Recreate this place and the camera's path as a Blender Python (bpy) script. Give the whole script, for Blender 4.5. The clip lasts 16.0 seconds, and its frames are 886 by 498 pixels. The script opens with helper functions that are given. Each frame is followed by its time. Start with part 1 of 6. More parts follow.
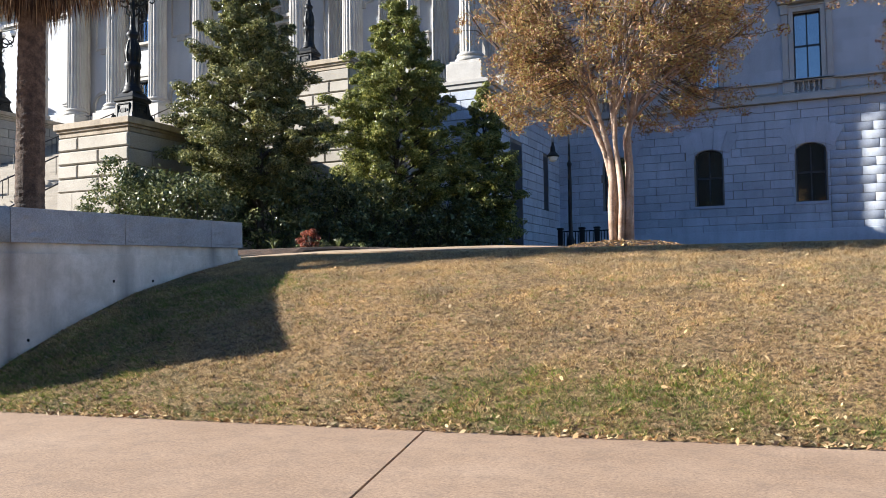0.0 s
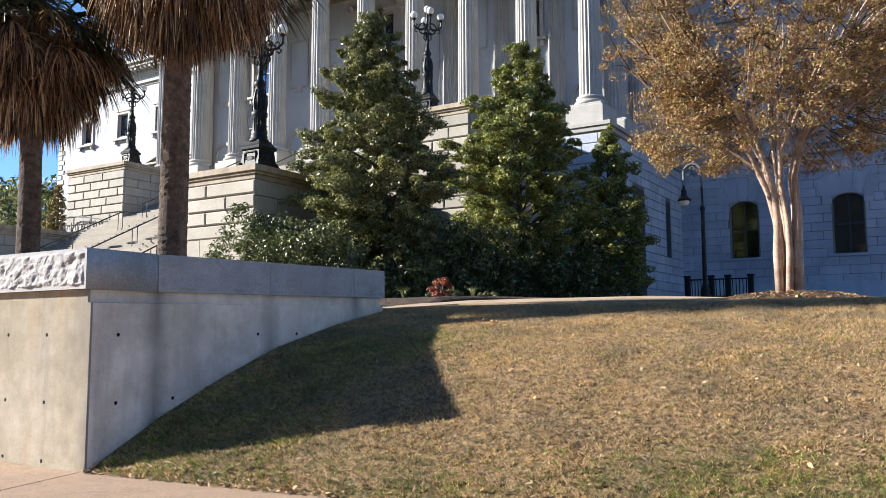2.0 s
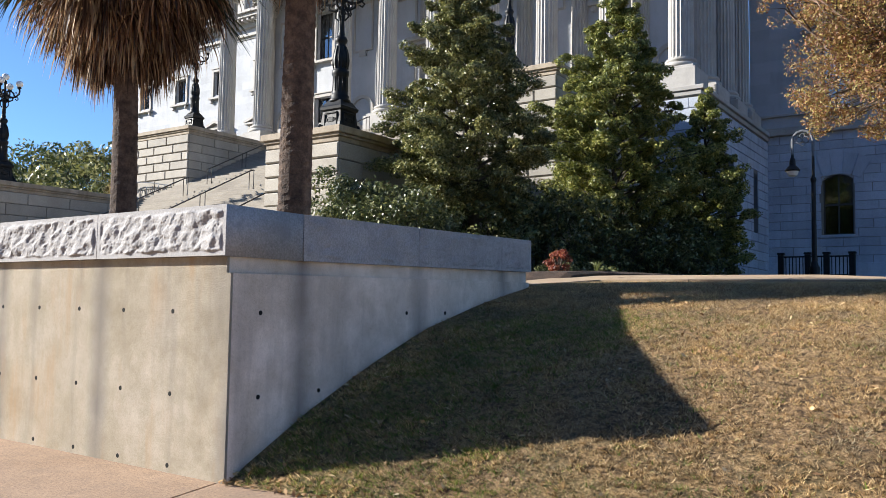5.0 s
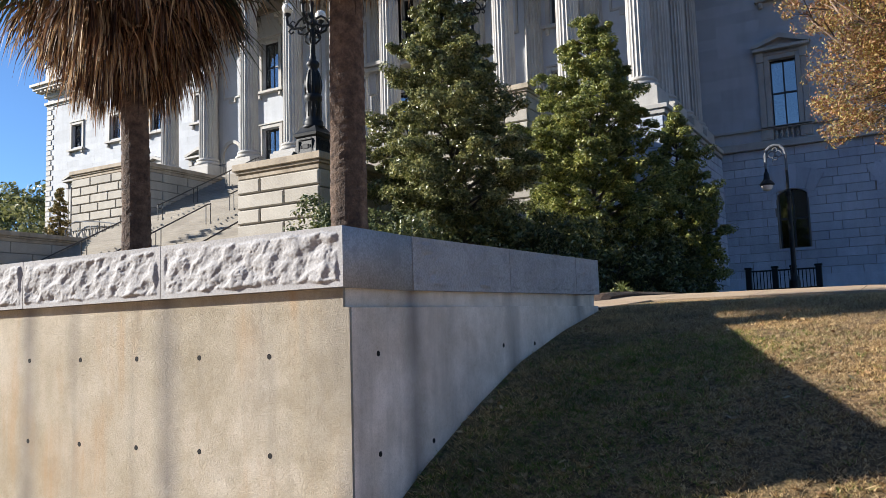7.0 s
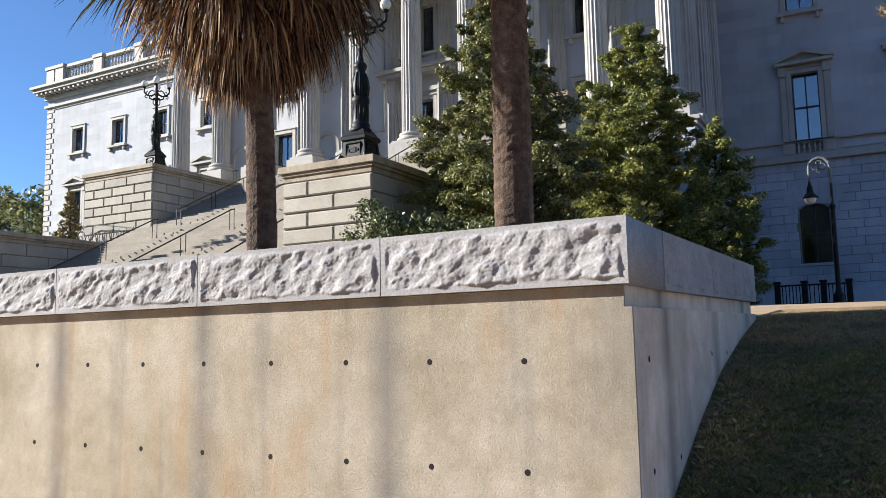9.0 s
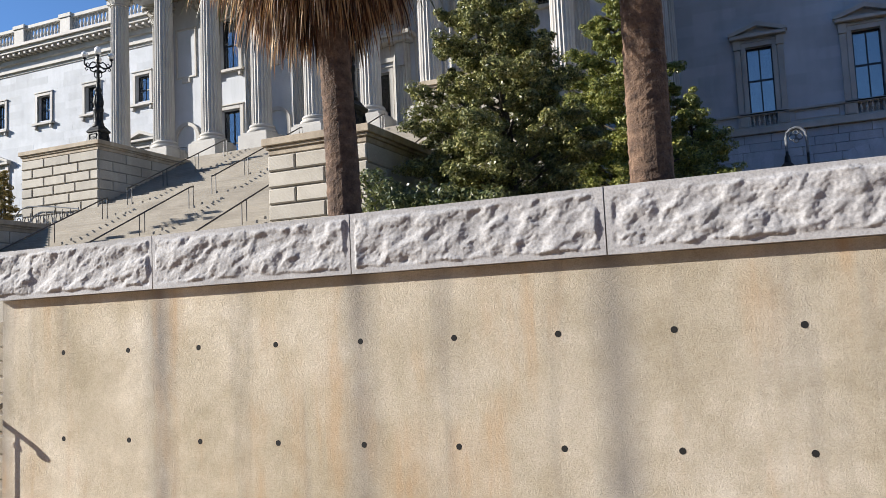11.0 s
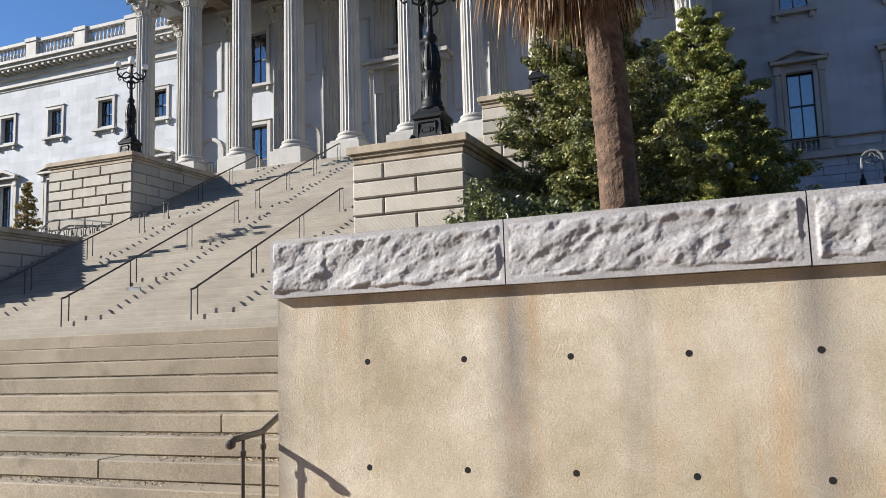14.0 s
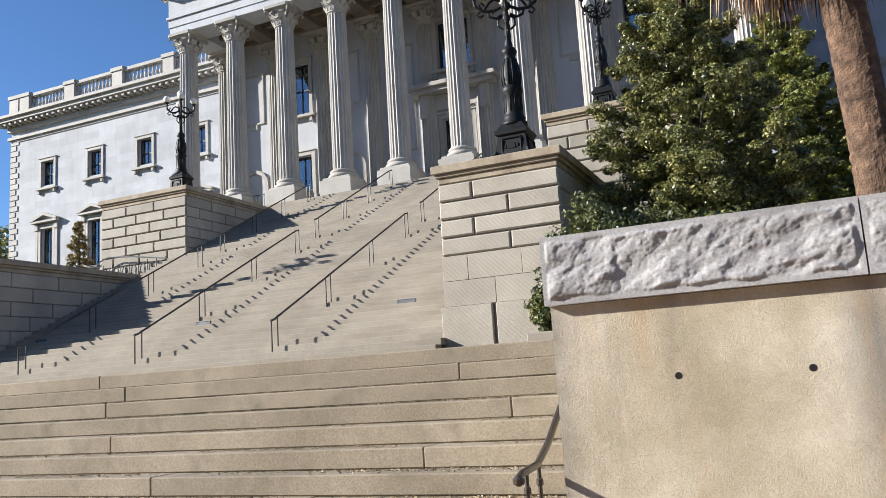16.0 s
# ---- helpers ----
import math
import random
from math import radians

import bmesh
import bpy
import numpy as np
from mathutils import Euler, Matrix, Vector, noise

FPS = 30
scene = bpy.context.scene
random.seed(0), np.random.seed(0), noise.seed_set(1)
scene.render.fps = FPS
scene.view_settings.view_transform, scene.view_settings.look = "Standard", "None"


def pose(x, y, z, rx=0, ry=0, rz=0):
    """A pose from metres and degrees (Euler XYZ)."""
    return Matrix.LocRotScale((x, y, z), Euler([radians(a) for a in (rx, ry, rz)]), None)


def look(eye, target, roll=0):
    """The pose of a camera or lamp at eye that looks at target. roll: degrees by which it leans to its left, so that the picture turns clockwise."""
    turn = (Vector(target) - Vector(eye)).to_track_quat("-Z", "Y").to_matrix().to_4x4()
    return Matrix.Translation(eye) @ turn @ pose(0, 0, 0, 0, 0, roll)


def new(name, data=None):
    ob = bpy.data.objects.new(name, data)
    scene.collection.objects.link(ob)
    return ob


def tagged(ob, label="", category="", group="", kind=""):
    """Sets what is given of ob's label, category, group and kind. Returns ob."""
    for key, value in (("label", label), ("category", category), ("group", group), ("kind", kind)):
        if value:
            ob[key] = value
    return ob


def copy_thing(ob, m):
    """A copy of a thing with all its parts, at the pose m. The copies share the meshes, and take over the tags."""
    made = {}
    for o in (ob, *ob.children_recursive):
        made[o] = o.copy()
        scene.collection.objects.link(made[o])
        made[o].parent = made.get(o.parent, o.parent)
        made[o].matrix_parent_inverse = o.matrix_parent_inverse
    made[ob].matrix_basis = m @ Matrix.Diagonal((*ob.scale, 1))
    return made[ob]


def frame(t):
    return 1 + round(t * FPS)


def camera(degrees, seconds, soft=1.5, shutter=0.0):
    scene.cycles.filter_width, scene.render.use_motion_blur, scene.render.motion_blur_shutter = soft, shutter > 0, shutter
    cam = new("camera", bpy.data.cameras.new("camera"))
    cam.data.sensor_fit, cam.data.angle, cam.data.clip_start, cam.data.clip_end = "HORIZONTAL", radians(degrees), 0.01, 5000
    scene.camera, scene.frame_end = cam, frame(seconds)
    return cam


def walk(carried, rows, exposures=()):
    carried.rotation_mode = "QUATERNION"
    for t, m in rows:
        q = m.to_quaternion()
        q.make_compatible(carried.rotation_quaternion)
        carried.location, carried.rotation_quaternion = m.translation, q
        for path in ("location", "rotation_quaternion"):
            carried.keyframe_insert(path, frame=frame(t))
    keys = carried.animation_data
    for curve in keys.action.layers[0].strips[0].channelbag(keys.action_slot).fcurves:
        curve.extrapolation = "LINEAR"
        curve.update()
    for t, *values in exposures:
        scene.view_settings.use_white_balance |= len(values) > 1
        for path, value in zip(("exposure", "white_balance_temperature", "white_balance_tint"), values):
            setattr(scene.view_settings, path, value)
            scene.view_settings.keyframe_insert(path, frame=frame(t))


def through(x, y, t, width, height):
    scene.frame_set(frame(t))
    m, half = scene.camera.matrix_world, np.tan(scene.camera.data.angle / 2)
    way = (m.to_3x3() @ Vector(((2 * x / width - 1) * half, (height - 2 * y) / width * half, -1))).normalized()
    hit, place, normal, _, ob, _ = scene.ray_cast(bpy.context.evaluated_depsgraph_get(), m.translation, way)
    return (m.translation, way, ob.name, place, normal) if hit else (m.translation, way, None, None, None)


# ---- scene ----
cam = camera(56.9, 16.0, 0.5)
PATH = [
    (0, (-0.164, 0.047, 1.259), (-0.997, 1.863, 1.345), -0.8),
    (0.5, (-0.433, 0.166, 1.323), (-1.365, 1.933, 1.425), -0.7),
    (1, (-0.766, 0.249, 1.353), (-1.715, 2.005, 1.485), -1.1),
    (1.5, (-1.03, 0.446, 1.347), (-2.004, 2.181, 1.554), -1.5),
    (2, (-1.382, 0.638, 1.372), (-2.427, 2.332, 1.575), -0.2),
    (2.5, (-1.734, 0.691, 1.396), (-2.796, 2.375, 1.598), 0.9),
    (3, (-1.988, 0.807, 1.339), (-3.113, 2.455, 1.482), -0.7),
    (3.5, (-2.317, 0.97, 1.361), (-3.523, 2.563, 1.453), -1.0),
    (6, (-4.537, 1.418, 1.482), (-5.63, 3.081, 1.676), 2.2),
    (6.5, (-5.01, 1.411, 1.476), (-6.096, 3.076, 1.694), 1.9),
    (7, (-5.412, 1.314, 1.485), (-6.405, 3.037, 1.691), -1.8),
    (7.5, (-5.889, 1.23, 1.517), (-6.877, 2.956, 1.727), -3.4),
    (8, (-6.342, 1.058, 1.49), (-7.319, 2.79, 1.698), -4.2),
    (8.5, (-6.872, 1.048, 1.489), (-7.846, 2.779, 1.72), -2.8),
    (9, (-7.358, 0.903, 1.469), (-8.314, 2.644, 1.704), -1.1),
    (9.5, (-7.903, 0.88, 1.463), (-8.837, 2.635, 1.681), -1.6),
    (12, (-10.454, 0.769, 1.444), (-11.169, 2.63, 1.61), -1.6),
    (12.5, (-10.949, 0.7, 1.433), (-11.663, 2.56, 1.598), -0.5),
    (13, (-11.433, 0.737, 1.423), (-12.152, 2.593, 1.62), -0.5),
    (13.5, (-11.967, 0.786, 1.414), (-12.718, 2.625, 1.651), -0.9),
    (14, (-12.463, 0.83, 1.426), (-13.216, 2.666, 1.67), -1.8),
    (14.5, (-12.994, 0.936, 1.415), (-13.792, 2.739, 1.754), -0.9),
    (15, (-13.482, 0.907, 1.399), (-14.29, 2.701, 1.754), -1.0),
    (15.5, (-13.987, 0.957, 1.407), (-14.808, 2.746, 1.761), -2.9),
    (16, (-14.371, 0.975, 1.416), (-15.164, 2.783, 1.734), -3.7),
]
walk(cam, [(t, look(eye, target, roll)) for t, eye, target, roll in PATH], [(0.0, 1.52), (3.5, 1.35), (7.0, 1.18), (9.5, 1.13), (12.0, 1.02), (16.0, 1.0)])

# ---------------------------------------------------------------- light
SUN_FROM = Vector((-3.42, -1.58, 1.64)).normalized()
world = bpy.data.worlds.new("sky")
world.use_nodes = True
scene.world = world
wn = world.node_tree.nodes
sky = wn.new("ShaderNodeTexSky")
sky.sky_type = "NISHITA"
sky.sun_disc = False
sky.sun_elevation = math.asin(SUN_FROM.z)
sky.sun_rotation = math.atan2(SUN_FROM.x, SUN_FROM.y)
sky.air_density = 0.85
sky.dust_density = 0.1
sky.ozone_density = 7.0
world.node_tree.links.new(sky.outputs[0], wn["Background"].inputs[0])
wn["Background"].inputs[1].default_value = 0.084
sun = new("sun", bpy.data.lights.new("sun", "SUN"))
sun.data.energy = 5.0
sun.data.angle = radians(0.55)
sun.data.color = (1.0, 0.955, 0.89)
sun.matrix_world = look(SUN_FROM * 200, (0, 0, 0))


# ---------------------------------------------------------------- materials
def nodes_of(name):
    m = bpy.data.materials.new(name)
    m.use_nodes = True
    t = m.node_tree
    return m, t.nodes, t.links, t.nodes["Principled BSDF"]


def ramp(n, l, src, stops):
    r = n.new("ShaderNodeValToRGB")
    el = r.color_ramp.elements
    while len(el) < len(stops):
        el.new(0.5)
    for e, (p, c) in zip(el, stops):
        e.position, e.color = p, (*c, 1)
    l.new(src, r.inputs[0])
    return r.outputs[0]


def noise_tex(n, l, vec, scale, detail=3, rough=0.55, stretch=None):
    if stretch:
        mp = n.new("ShaderNodeMapping")
        mp.inputs["Scale"].default_value = stretch
        l.new(vec, mp.inputs[0])
        vec = mp.outputs[0]
    t = n.new("ShaderNodeTexNoise")
    t.inputs["Scale"].default_value = scale
    t.inputs["Detail"].default_value = detail
    t.inputs["Roughness"].default_value = rough
    l.new(vec, t.inputs["Vector"])
    return t.outputs["Fac"]


def mix(n, l, a, b, fac, mode="MIX"):
    m = n.new("ShaderNodeMixRGB")
    m.blend_type = mode
    for i, v in zip((1, 2, 0), (a, b, fac)):
        if isinstance(v, tuple):
            m.inputs[i].default_value = (*v, 1)
        elif isinstance(v, (int, float)):
            m.inputs[i].default_value = v
        else:
            l.new(v, m.inputs[i])
    return m.outputs[0]


def calc(n, l, op, a, b=0.0, c=0.0):
    m = n.new("ShaderNodeMath")
    m.operation = op
    for i, v in enumerate((a, b, c)):
        if isinstance(v, (int, float)):
            m.inputs[i].default_value = v
        else:
            l.new(v, m.inputs[i])
    return m.outputs[0]


def bump(n, l, bsdf, height, strength, distance):
    b = n.new("ShaderNodeBump")
    b.inputs["Strength"].default_value = strength
    b.inputs["Distance"].default_value = distance
    l.new(height, b.inputs["Height"])
    l.new(b.outputs[0], bsdf.inputs["Normal"])


def tooled(name, dark, light):
    """Dressed granite with slanting chisel lines."""
    m = surface(name, dark, light, 0.8, 45, 0.8, 0.10, 0.0)
    n, l = m.node_tree.nodes, m.node_tree.links
    w = n.new("ShaderNodeTexWave")
    w.bands_direction = "DIAGONAL"
    w.inputs["Scale"].default_value = 5.5
    w.inputs["Distortion"].default_value = 2.2
    w.inputs["Detail Scale"].default_value = 2.0
    l.new(n.new("ShaderNodeNewGeometry").outputs["Position"], w.inputs["Vector"])
    bump(n, l, n["Principled BSDF"], w.outputs["Fac"], 0.22, 0.012)
    return m


def surface(name, dark, light, big=0.6, fine=60.0, rough=0.8, vary=0.12, relief=0.3, depth=0.01, streak=0.0, metal=0.0, blotch=None):
    """Two scales of colour variation, per-piece change of tone, fine relief."""
    m, n, l, p = nodes_of(name)
    pos = n.new("ShaderNodeNewGeometry").outputs["Position"]
    a = noise_tex(n, l, pos, big, 4, 0.6)
    col = ramp(n, l, a, ((0.3, dark), (0.7, light)))
    f = noise_tex(n, l, pos, fine, 2, 0.7)
    col = mix(n, l, col, ramp(n, l, f, ((0.3, (0.72, 0.72, 0.72)), (0.7, (1.16, 1.16, 1.16)))), 1.0, "MULTIPLY")
    if blotch:
        colour, scale, lo, hi = blotch
        b = noise_tex(n, l, pos, scale, 3, 0.6)
        col = mix(n, l, col, colour, ramp(n, l, b, ((lo, (0, 0, 0)), (hi, (1, 1, 1)))))
    if streak:
        s = noise_tex(n, l, pos, 1.0, 3, 0.6, (3.0, 3.0, 0.22))
        col = mix(n, l, col, ramp(n, l, s, ((0.42, (1, 1, 1)), (0.7, (1 - streak,) * 3))), 1.0, "MULTIPLY")
    if vary:
        rnd = n.new("ShaderNodeObjectInfo").outputs["Random"]
        col = mix(n, l, col, ramp(n, l, rnd, ((0, (1 - vary,) * 3), (1, (1 + vary * 0.6,) * 3))), 1.0, "MULTIPLY")
    l.new(col, p.inputs["Base Color"])
    p.inputs["Roughness"].default_value = rough
    p.inputs["Metallic"].default_value = metal
    if relief:
        bump(n, l, p, f, relief, depth)
    return m


GRANITE = surface("pale_granite", (0.305, 0.276, 0.227), (0.437, 0.400, 0.335), 0.5, 45, 0.75, 0.14, 0.25, 0.01, 0.12)
GRANITE_TOOLED = tooled("tooled_granite", (0.34, 0.305, 0.25), (0.47, 0.43, 0.365))
GRANITE_GREY = surface("grey_granite", (0.345, 0.382, 0.448), (0.505, 0.55, 0.62), 0.45, 40, 0.8, 0.12, 0.3, 0.012, 0.12)
GRANITE_WALL = surface("ashlar_granite", (0.372, 0.39, 0.418), (0.497, 0.52, 0.553), 0.35, 30, 0.75, 0.11, 0.15, 0.01, 0.08)
TRIM = surface("carved_granite", (0.365, 0.346, 0.316), (0.477, 0.457, 0.420), 0.8, 40, 0.7, 0.05, 0.2, 0.01, 0.1)
CAP_STONE = surface("stained_cap_granite", (0.31, 0.245, 0.17), (0.46, 0.385, 0.285), 1.1, 45, 0.8, 0.05, 0.25, 0.01, 0.3)
# soffit colour, darker and browner than the wall granite
CEILING_STONE = surface("brown_soffit_stone", (0.16, 0.13, 0.10), (0.27, 0.225, 0.175), 0.7, 30, 0.85, 0.0, 0.2)
JOINT = surface("mortar_joint", (0.15, 0.14, 0.12), (0.24, 0.22, 0.19), 1.0, 50, 0.9, 0.0, 0.3)
COPING = surface("rock_faced_coping", (0.285, 0.278, 0.278), (0.39, 0.38, 0.38), 2.5, 60, 0.8, 0.06, 0.25, 0.008, 0.0, 0.0, ((0.22, 0.215, 0.215), 3.5, 0.58, 0.8))
STEP = surface("weathered_step_granite", (0.225, 0.185, 0.130), (0.36, 0.305, 0.225), 1.3, 60, 0.9, 0.14, 0.35, 0.010, 0.0, 0.0, ((0.17, 0.14, 0.10), 2.6, 0.5, 0.78))
STEP_PALE = surface("stair_granite", (0.27, 0.238, 0.192), (0.37, 0.332, 0.272), 0.8, 50, 0.85, 0.06, 0.3)
IRON = surface("dark_iron", (0.006, 0.007, 0.008), (0.014, 0.016, 0.017), 3, 60, 0.5, 0.0, 0.3, 0.004)
IRON.node_tree.nodes["Principled BSDF"].inputs["Specular IOR Level"].default_value = 0.25
RAIL = surface("bronze_rail", (0.03, 0.024, 0.018), (0.065, 0.052, 0.04), 3, 60, 0.4, 0.0, 0.2, 0.003)
GREYRAIL = surface("grey_iron_rail", (0.10, 0.11, 0.12), (0.18, 0.19, 0.21), 3, 60, 0.5, 0.0, 0.2, 0.003)
SOIL = surface("mulch_soil", (0.035, 0.022, 0.014), (0.11, 0.065, 0.04), 3, 70, 0.95, 0.0, 1.0, 0.04)
FRAME = surface("dark_window_frame", (0.02, 0.02, 0.024), (0.04, 0.04, 0.045), 3, 50, 0.5, 0.0, 0.1)
BLIND = surface("window_blind", (0.55, 0.6, 0.66), (0.68, 0.72, 0.76), 0.6, 20, 0.8, 0.0, 0.0)
# near-black colour that stands in for the shade inside rooms and holes
PAINTED_DARK = surface("painted_dark", (0.004, 0.004, 0.004), (0.008, 0.007, 0.006), 1, 20, 0.95, 0.0, 0.0)
BARK = surface("tree_bark", (0.05, 0.04, 0.03), (0.12, 0.10, 0.08), 5, 60, 0.9, 0.0, 0.8, 0.02)
CRAPE_BARK = surface("smooth_tan_bark", (0.34, 0.22, 0.15), (0.60, 0.45, 0.36), 5, 25, 0.7, 0.0, 0.25, 0.008, 0.4)
PALM_BARK = surface("palm_bark", (0.085, 0.048, 0.031), (0.31, 0.19, 0.118), 9, 48, 0.9, 0.0, 0.9, 0.025, 0.35)
PALM_BARK.node_tree.nodes["Principled BSDF"].inputs["Diffuse Roughness"].default_value = 0.9
PATH_CONCRETE = surface("path_concrete", (0.34, 0.24, 0.15), (0.46, 0.34, 0.22), 1.0, 60, 0.9, 0.05, 0.3)


def leaf_material(name, stops, gloss=0.45, through=0.25):
    m, n, l, p = nodes_of(name)
    rnd = n.new("ShaderNodeNewGeometry").outputs["Random Per Island"]
    col = ramp(n, l, rnd, stops)
    spray = noise_tex(n, l, n.new("ShaderNodeNewGeometry").outputs["Position"], 1.7, 3, 0.6)
    col = mix(n, l, col, ramp(n, l, spray, ((0.34, (0.72, 0.76, 0.80)), (0.66, (1.35, 1.28, 1.1)))), 1.0, "MULTIPLY")
    l.new(col, p.inputs["Base Color"])
    p.inputs["Roughness"].default_value = gloss
    t = n.new("ShaderNodeBsdfTranslucent")
    l.new(col, t.inputs[0])
    mx = n.new("ShaderNodeMixShader")
    mx.inputs[0].default_value = through
    l.new(p.outputs[0], mx.inputs[1])
    l.new(t.outputs[0], mx.inputs[2])
    l.new(mx.outputs[0], n["Material Output"].inputs[0])
    return m


LEAF_DARK = leaf_material("evergreen_leaf", ((0.0, (0.035, 0.052, 0.014)), (0.55, (0.17, 0.18, 0.06)), (1.0, (0.42, 0.40, 0.19))), 0.36, 0.22)
LEAF_LIGHT = leaf_material("young_evergreen_leaf", ((0.0, (0.05, 0.07, 0.012)), (0.55, (0.185, 0.21, 0.05)), (1.0, (0.42, 0.40, 0.13))), 0.45, 0.25)
LEAF_HEDGE = leaf_material("hedge_leaf", ((0.0, (0.025, 0.042, 0.014)), (0.6, (0.10, 0.125, 0.042)), (1.0, (0.30, 0.30, 0.13))), 0.42, 0.18)
LEAF_AUTUMN = leaf_material("autumn_leaf", ((0.0, (0.13, 0.05, 0.04)), (0.35, (0.29, 0.15, 0.078)), (0.7, (0.37, 0.26, 0.105)), (1.0, (0.28, 0.28, 0.085))), 0.6, 0.34)
LEAF_FAR = leaf_material("far_leaf", ((0.0, (0.03, 0.05, 0.02)), (0.7, (0.09, 0.12, 0.04)), (1.0, (0.20, 0.19, 0.06))), 0.6, 0.2)
LEAF_RED = leaf_material("red_leaf", ((0.0, (0.16, 0.03, 0.02)), (0.6, (0.34, 0.09, 0.05)), (1.0, (0.42, 0.20, 0.10))), 0.5, 0.25)
LEAF_GOLD = leaf_material("golden_conifer_leaf", ((0.0, (0.12, 0.12, 0.04)), (0.6, (0.28, 0.21, 0.07)), (1.0, (0.38, 0.28, 0.12))), 0.6, 0.2)
FROND_GREEN = leaf_material("palm_frond", ((0.0, (0.02, 0.03, 0.014)), (0.7, (0.05, 0.065, 0.03)), (1.0, (0.11, 0.12, 0.05))), 0.4, 0.15)
FROND_DEAD = leaf_material("dead_palm_frond", ((0.0, (0.04, 0.020, 0.014)), (0.4, (0.20, 0.10, 0.06)), (0.75, (0.46, 0.29, 0.17)), (1.0, (0.70, 0.53, 0.34))), 0.7, 0.25)
BLADE = leaf_material("dormant_grass_blade", ((0.0, (0.15, 0.09, 0.045)), (0.45, (0.46, 0.33, 0.18)), (0.9, (0.70, 0.54, 0.33)), (1.0, (0.28, 0.27, 0.10))), 0.8, 0.3)
BLADE_GREEN = leaf_material("green_grass_blade", ((0.0, (0.08, 0.12, 0.02)), (0.6, (0.18, 0.25, 0.045)), (1.0, (0.31, 0.34, 0.09))), 0.7, 0.3)
GRIT = leaf_material("step_grit", ((0.0, (0.20, 0.155, 0.10)), (0.6, (0.31, 0.25, 0.175)), (1.0, (0.42, 0.35, 0.25))), 0.9, 0.0)
LITTER = leaf_material("fallen_leaf", ((0.0, (0.22, 0.11, 0.05)), (0.6, (0.42, 0.28, 0.14)), (1.0, (0.58, 0.46, 0.28))), 0.7, 0.15)


def glass_material():
    m, n, l, p = nodes_of("window_glass")
    p.inputs["Base Color"].default_value = (0.45, 0.52, 0.58, 1)
    p.inputs["Roughness"].default_value = 0.03
    p.inputs["IOR"].default_value = 2.4
    p.inputs["Transmission Weight"].default_value = 1.0
    return m


def globe_material():
    m, n, l, p = nodes_of("opal_glass")
    p.inputs["Base Color"].default_value = (0.86, 0.82, 0.76, 1)
    p.inputs["Roughness"].default_value = 0.25
    p.inputs["Subsurface Weight"].default_value = 0.0
    return m


